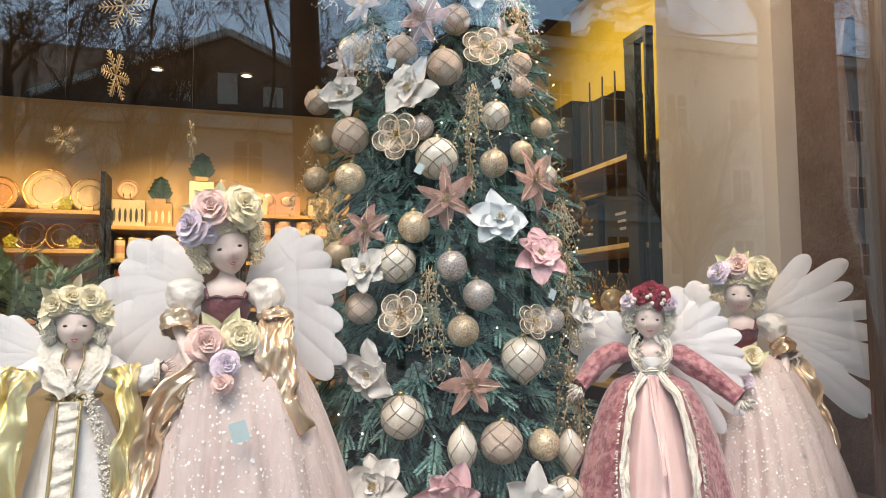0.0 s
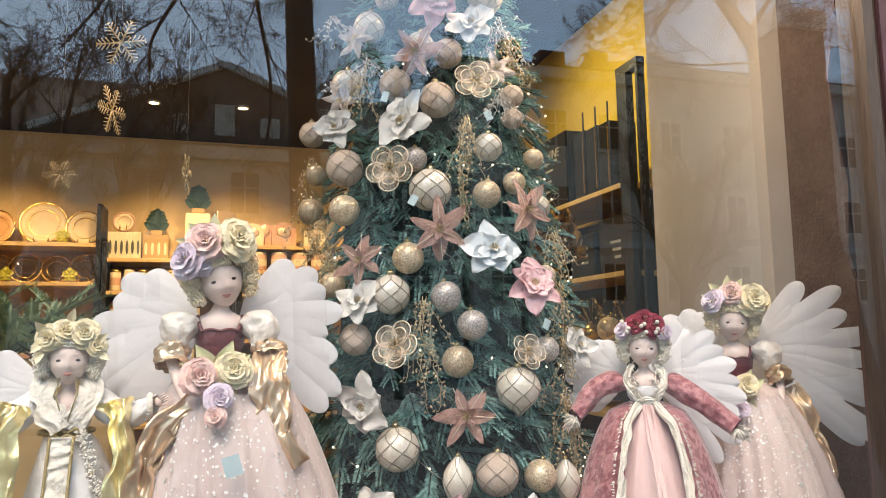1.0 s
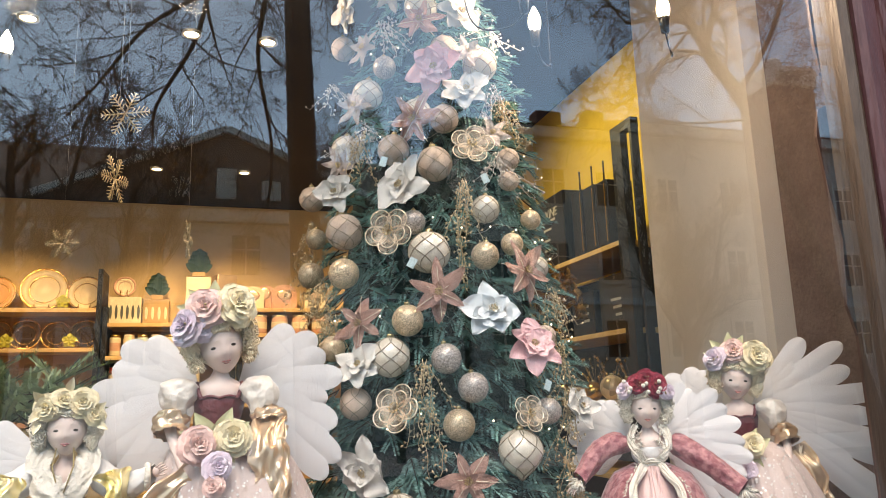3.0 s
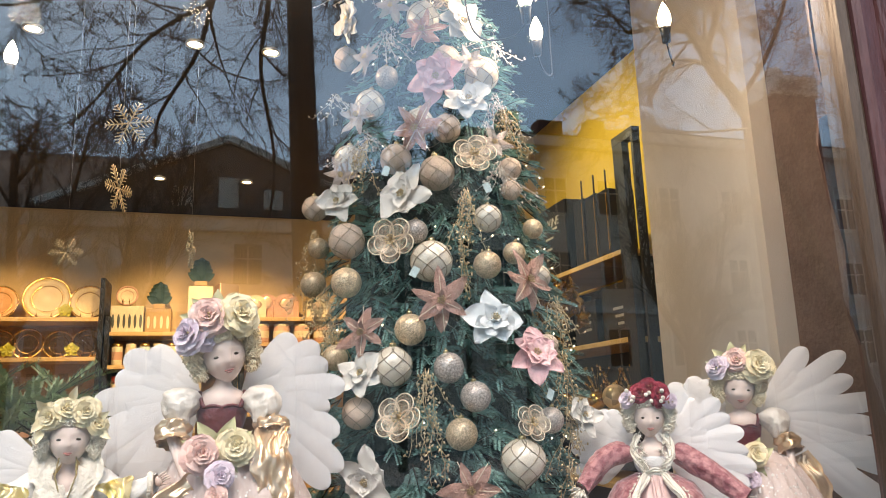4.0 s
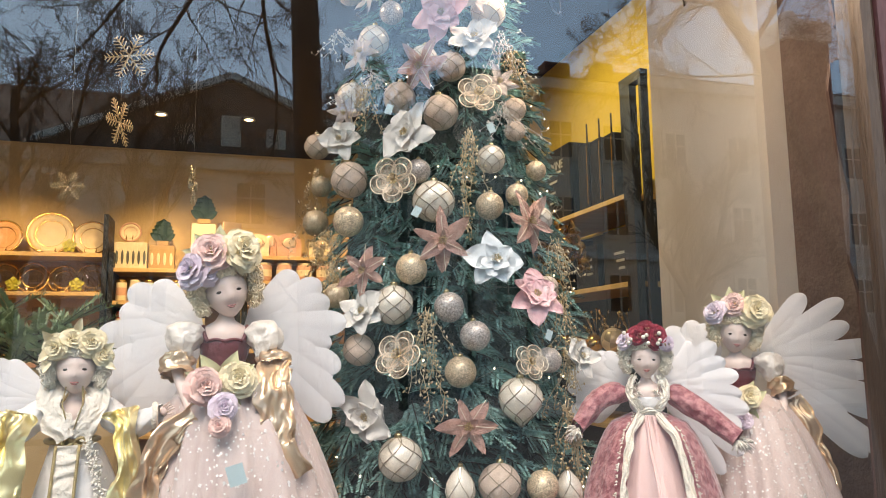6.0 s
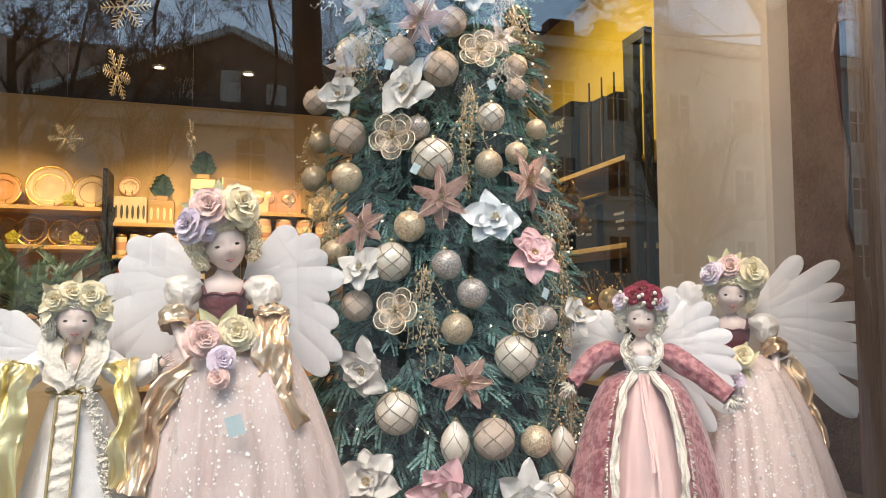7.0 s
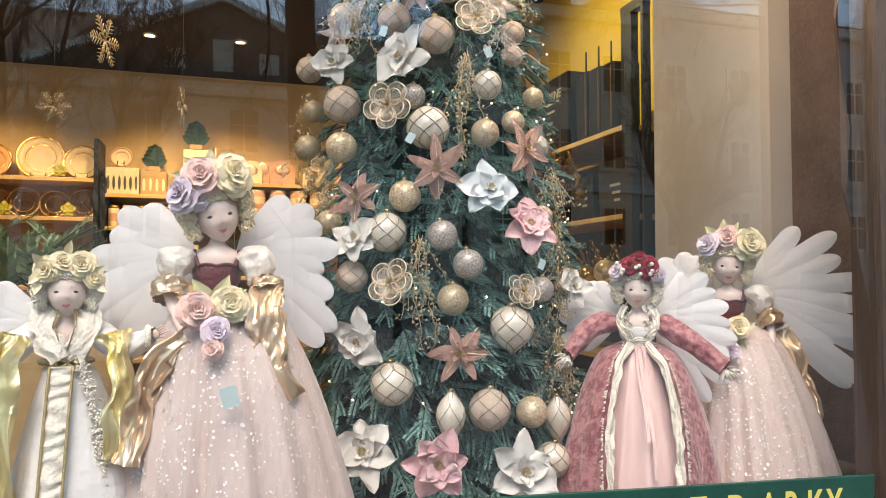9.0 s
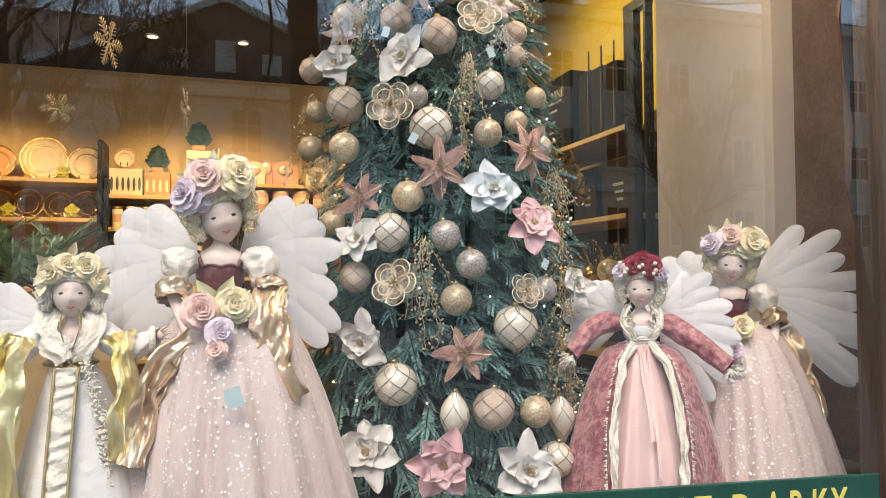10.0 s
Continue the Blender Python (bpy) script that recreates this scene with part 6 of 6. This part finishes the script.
for i in range(7):
    jar(-0.61 + i * 0.078, 1.905, 0.032, 0.13, (M_IVORYC, M_PLATE, M_TAG)[i % 3], (M_GOLD, M_IVORYC)[i % 2], "small cream jar with paper label")
for i in range(6):
    jar(-0.6 + i * 0.09, 1.692, 0.036, 0.17, (M_REDC, M_NAVY, M_NAVY, M_REDC, M_KRAFT, M_NAVY)[i], M_BLACK, "tall printed tin with paper label")
for i in range(5):
    jar(0.24 + i * 0.13, 2.037, 0.052, 0.12, M_PINKC, M_IVORYC, "pink round bowl with pale lid")
for i in range(7):
    jar(0.2 + i * 0.085, 1.895, 0.03, 0.12, M_IVORYC, (M_IVORYC, M_GOLD)[i % 2], "small ivory tea tin with label")
for i in range(8):
    jar(-0.6 + i * 0.085, 1.452, 0.034, 0.15, (M_GOLD, M_YGREEN, M_KRAFT)[i % 3], M_BLACK, "gold patterned tin with paper label")
for i in range(6):
    jar(-1.5 + i * 0.14, 1.452, 0.045, 0.14, (M_IVORYC, M_REDC, M_KRAFT)[i % 3], M_GOLD, "painted canister with gold lid")

# ---------------------------------------------------------------- the black side shelf with wine boxes
SX = 1.9
side = thing("side_shelf", (SX, 1.95, FLOOR_Z), "black metal side shelf with pine boards", "shelf")
for z in (2.35, 1.91, 1.56, 1.2, 0.8):
    part("shelf_board", Shape().box((0.0, -0.05, z - 0.026 - FLOOR_Z), (0.42, 1.85, z - FLOOR_Z), 0, 0.003), M_SHELF, side, smooth=False)
for y0, y1, dx, top in ((-0.13, -0.04, 0, 2.62), (-0.234, -0.214, 0, 2.62), (1.82, 1.85, 0, 2.2), (-0.09, -0.06, 0.4, 2.2), (1.82, 1.85, 0.4, 2.2)):
    part("post", Shape().box((dx - 0.012, y0, 0), (dx + 0.03, y1, top), 0, 0.003), M_BLACK, side, smooth=False)
part("top_rail", Shape().box((-0.013, -0.236, 2.575), (0.031, -0.038, 2.625), 0, 0.003), M_BLACK, side, smooth=False)
part("side_panel", Shape().box((0.03, -0.016, 0), (0.4, -0.004, 2.02), 0, 0.002), M_BLACK, side, smooth=False)
part("back_panel", Shape().box((0.405, 0, 0), (0.42, 1.8, 2.0)), M_BLACK, side, smooth=False)


M_BOXK = mat("black_print_box", (0.02, 0.018, 0.017), (0.012, 0.011, 0.011), 0.3, scale=14, fine=0.2)
M_PRINT = mat("white_print", (0.5, 0.48, 0.44), None, 0.5, scale=40)
wb = carton("wine_box", SX + 0.085, 2.69, 2.352, (0.16, 0.35, 0.43), M_BOXK, "black wine gift box with white print", "box")
cu = bpy.data.curves.new("print_word", "FONT")
cu.body, cu.size, cu.extrude = "WINE", 0.075, 0.0005
cu.materials.append(M_PRINT)
tw = new("print_word", cu)
tw.parent = wb
tw.matrix_basis = pose(-0.0815, 0.1, 0.3, 90, 0, -90)
for i, (w0, z) in enumerate(((0.2, 0.275), (0.13, 0.225), (0.1, 0.16), (0.13, 0.1), (0.11, 0.045))):
    part("print_bar", Shape().box((-0.083, 0.1 - w0 * 0.8, z), (-0.0805, 0.1, z + 0.013)), M_PRINT, wb, smooth=False)
for i, (y, h) in enumerate(((2.36, 0.37), (2.22, 0.36), (2.09, 0.35))):
    wbx = carton("wine_box", SX + 0.09, y, 2.352, (0.16, 0.12, h), M_BOXK, "narrow black gift box with gold stripe", "box")
    part("stripe", Shape().box((-0.083, -0.05, 0.02), (-0.0805, -0.042, h - 0.02)), M_GOLD, wbx, smooth=False)
    part("rod", Shape().tube([(-0.05, 0, h), (-0.05, 0, h + 0.12)], 0.005, 6), M_BLACK, wbx)
for i, (y, h, w) in enumerate(((2.15, 0.3, 0.3), (2.5, 0.25, 0.26), (2.85, 0.32, 0.3))):
    bx = carton("printed_box", SX + 0.16, y, 1.912, (0.16, w, h), M_BOXK, "black printed gift box on the side shelf", "box")
    for j in range(3):
        part("print_bar", Shape().box((-0.083, -0.07, 0.08 + 0.04 * j), (-0.0805, -0.01 + 0.02 * j, 0.094 + 0.04 * j)), M_PRINT, bx, smooth=False)


def gold_cluster(x, y, z, seed, n, label, spread=0.08, drop=0.25):
    rng = random.Random(seed)
    root = thing("gold_garland", (x, y, z), label, "decoration", "gold garlands on the side shelf")
    for i in range(n):
        p = (rng.gauss(0, 0.02) - 0.02, rng.gauss(0, spread), -rng.uniform(0, drop))
        s = Shape()
        for k in range(4):
            petal(s, rng.uniform(0.045, 0.07), 0.04, curl=0.3, spin=rng.random() * 6.28, lift=0.4, at=p, nu=3, nv=4)
        part("leaf", s, M_GOLD, root)


for i, (y, d) in enumerate(((2.62, 0.34), (2.75, 0.36), (2.48, 0.3))):
    gold_cluster(SX - 0.02, y, 2.3, 90 + i, 14, "hanging garland of shiny gold leaves", 0.07, d)
for i, (y, r) in enumerate(((2.05, 0.055), (2.2, 0.065), (2.4, 0.05), (2.58, 0.06), (2.75, 0.055))):
    root = thing("gold_ball", (SX + 0.06, y, 1.56 + r), "large gold glitter ball on the side shelf", "bauble", "gold balls on the side shelf")
    part("ball", Shape().ball((0, 0, 0), r, 0, 18, 12), M_GOLDG if i % 2 else M_GOLD, root)
    part("cap", Shape().lathe([(0.01, r - 0.002), (0.011, r + 0.008), (0.001, r + 0.009)], seg=10), M_CAP, root)
for i, y in enumerate((2.12, 2.32, 2.5)):
    root = thing("gold_twigs", (SX + 0.13, y, 1.562), "bunch of gold sprayed twigs", "decoration", "gold twigs on the side shelf")
    rng = random.Random(200 + i)
    for k in range(16):
        a, L = rng.random() * 6.28, rng.uniform(0.12, 0.24)
        part("twig", Shape().tube([(0, 0, 0), (0.02 * math.cos(a), 0.02 * math.sin(a), L * 0.5), (0.07 * math.cos(a), 0.07 * math.sin(a), L)], [0.003, 0.002, 0.001], 4)
             .ball((0.07 * math.cos(a), 0.07 * math.sin(a), L), 0.008, 0, 6, 4), M_GOLD, root)

# ---------------------------------------------------------------- clutter on the display platform
bush = thing("fir_garland", (-0.42, 0.62, 1.60), "green fir garland behind the satin doll", "garland")
part("support", Shape().box((-0.12, -0.05, STAGE_Z - 1.60), (0.2, 0.08, -0.03), 0, 0.01), M_KRAFT, bush, smooth=False)


def fir_bush():
    rng = np.random.default_rng(12)
    temps = sprig_quads(rng, 0.16, 110)
    qs, st = [], Shape()
    for i in range(72):
        a = rng.uniform(0, math.tau)
        d = Vector((math.cos(a) * 1.0, math.sin(a) * 0.6 - 0.2, rng.uniform(0.0, 0.8))).normalized()
        y = Vector((0, 0, 1)).cross(d).normalized()
        z = d.cross(y)
        p = Vector((rng.normal(0.02, 0.07), rng.normal(0, 0.03), rng.uniform(-0.05, 0.05)))
        qs.append(temps @ np.array([d[:], y[:], z[:]]) + np.array(p[:]))
        st.tube([p, p + d * 0.14], [0.002, 0.001], 3)
    v = np.concatenate(qs).reshape(-1, 3)
    sh = Shape()
    sh.v = [tuple(q) for q in v]
    sh.f = [(4 * i, 4 * i + 1, 4 * i + 2, 4 * i + 3) for i in range(len(v) // 4)]
    sh.m = [0] * len(sh.f)
    part("needles", sh, M_FIRG, bush)["kind"] = "stuff"
    part("twigs", st, M_STEM, bush)["kind"] = "stuff"


M_FIRG = mat("mid_green_needles", (0.34, 0.42, 0.24), (0.18, 0.26, 0.12), 0.5, scale=9)
fir_bush()
carton("kraft_box", -0.17, 0.62, STAGE_Z, (0.2, 0.16, 0.24), M_KRAFT, "plain brown kraft box behind the dolls", "box")
carton("kraft_box", 0.12, 0.66, STAGE_Z, (0.18, 0.12, 0.2), M_KRAFT, "plain brown kraft box beside the fir", "box")
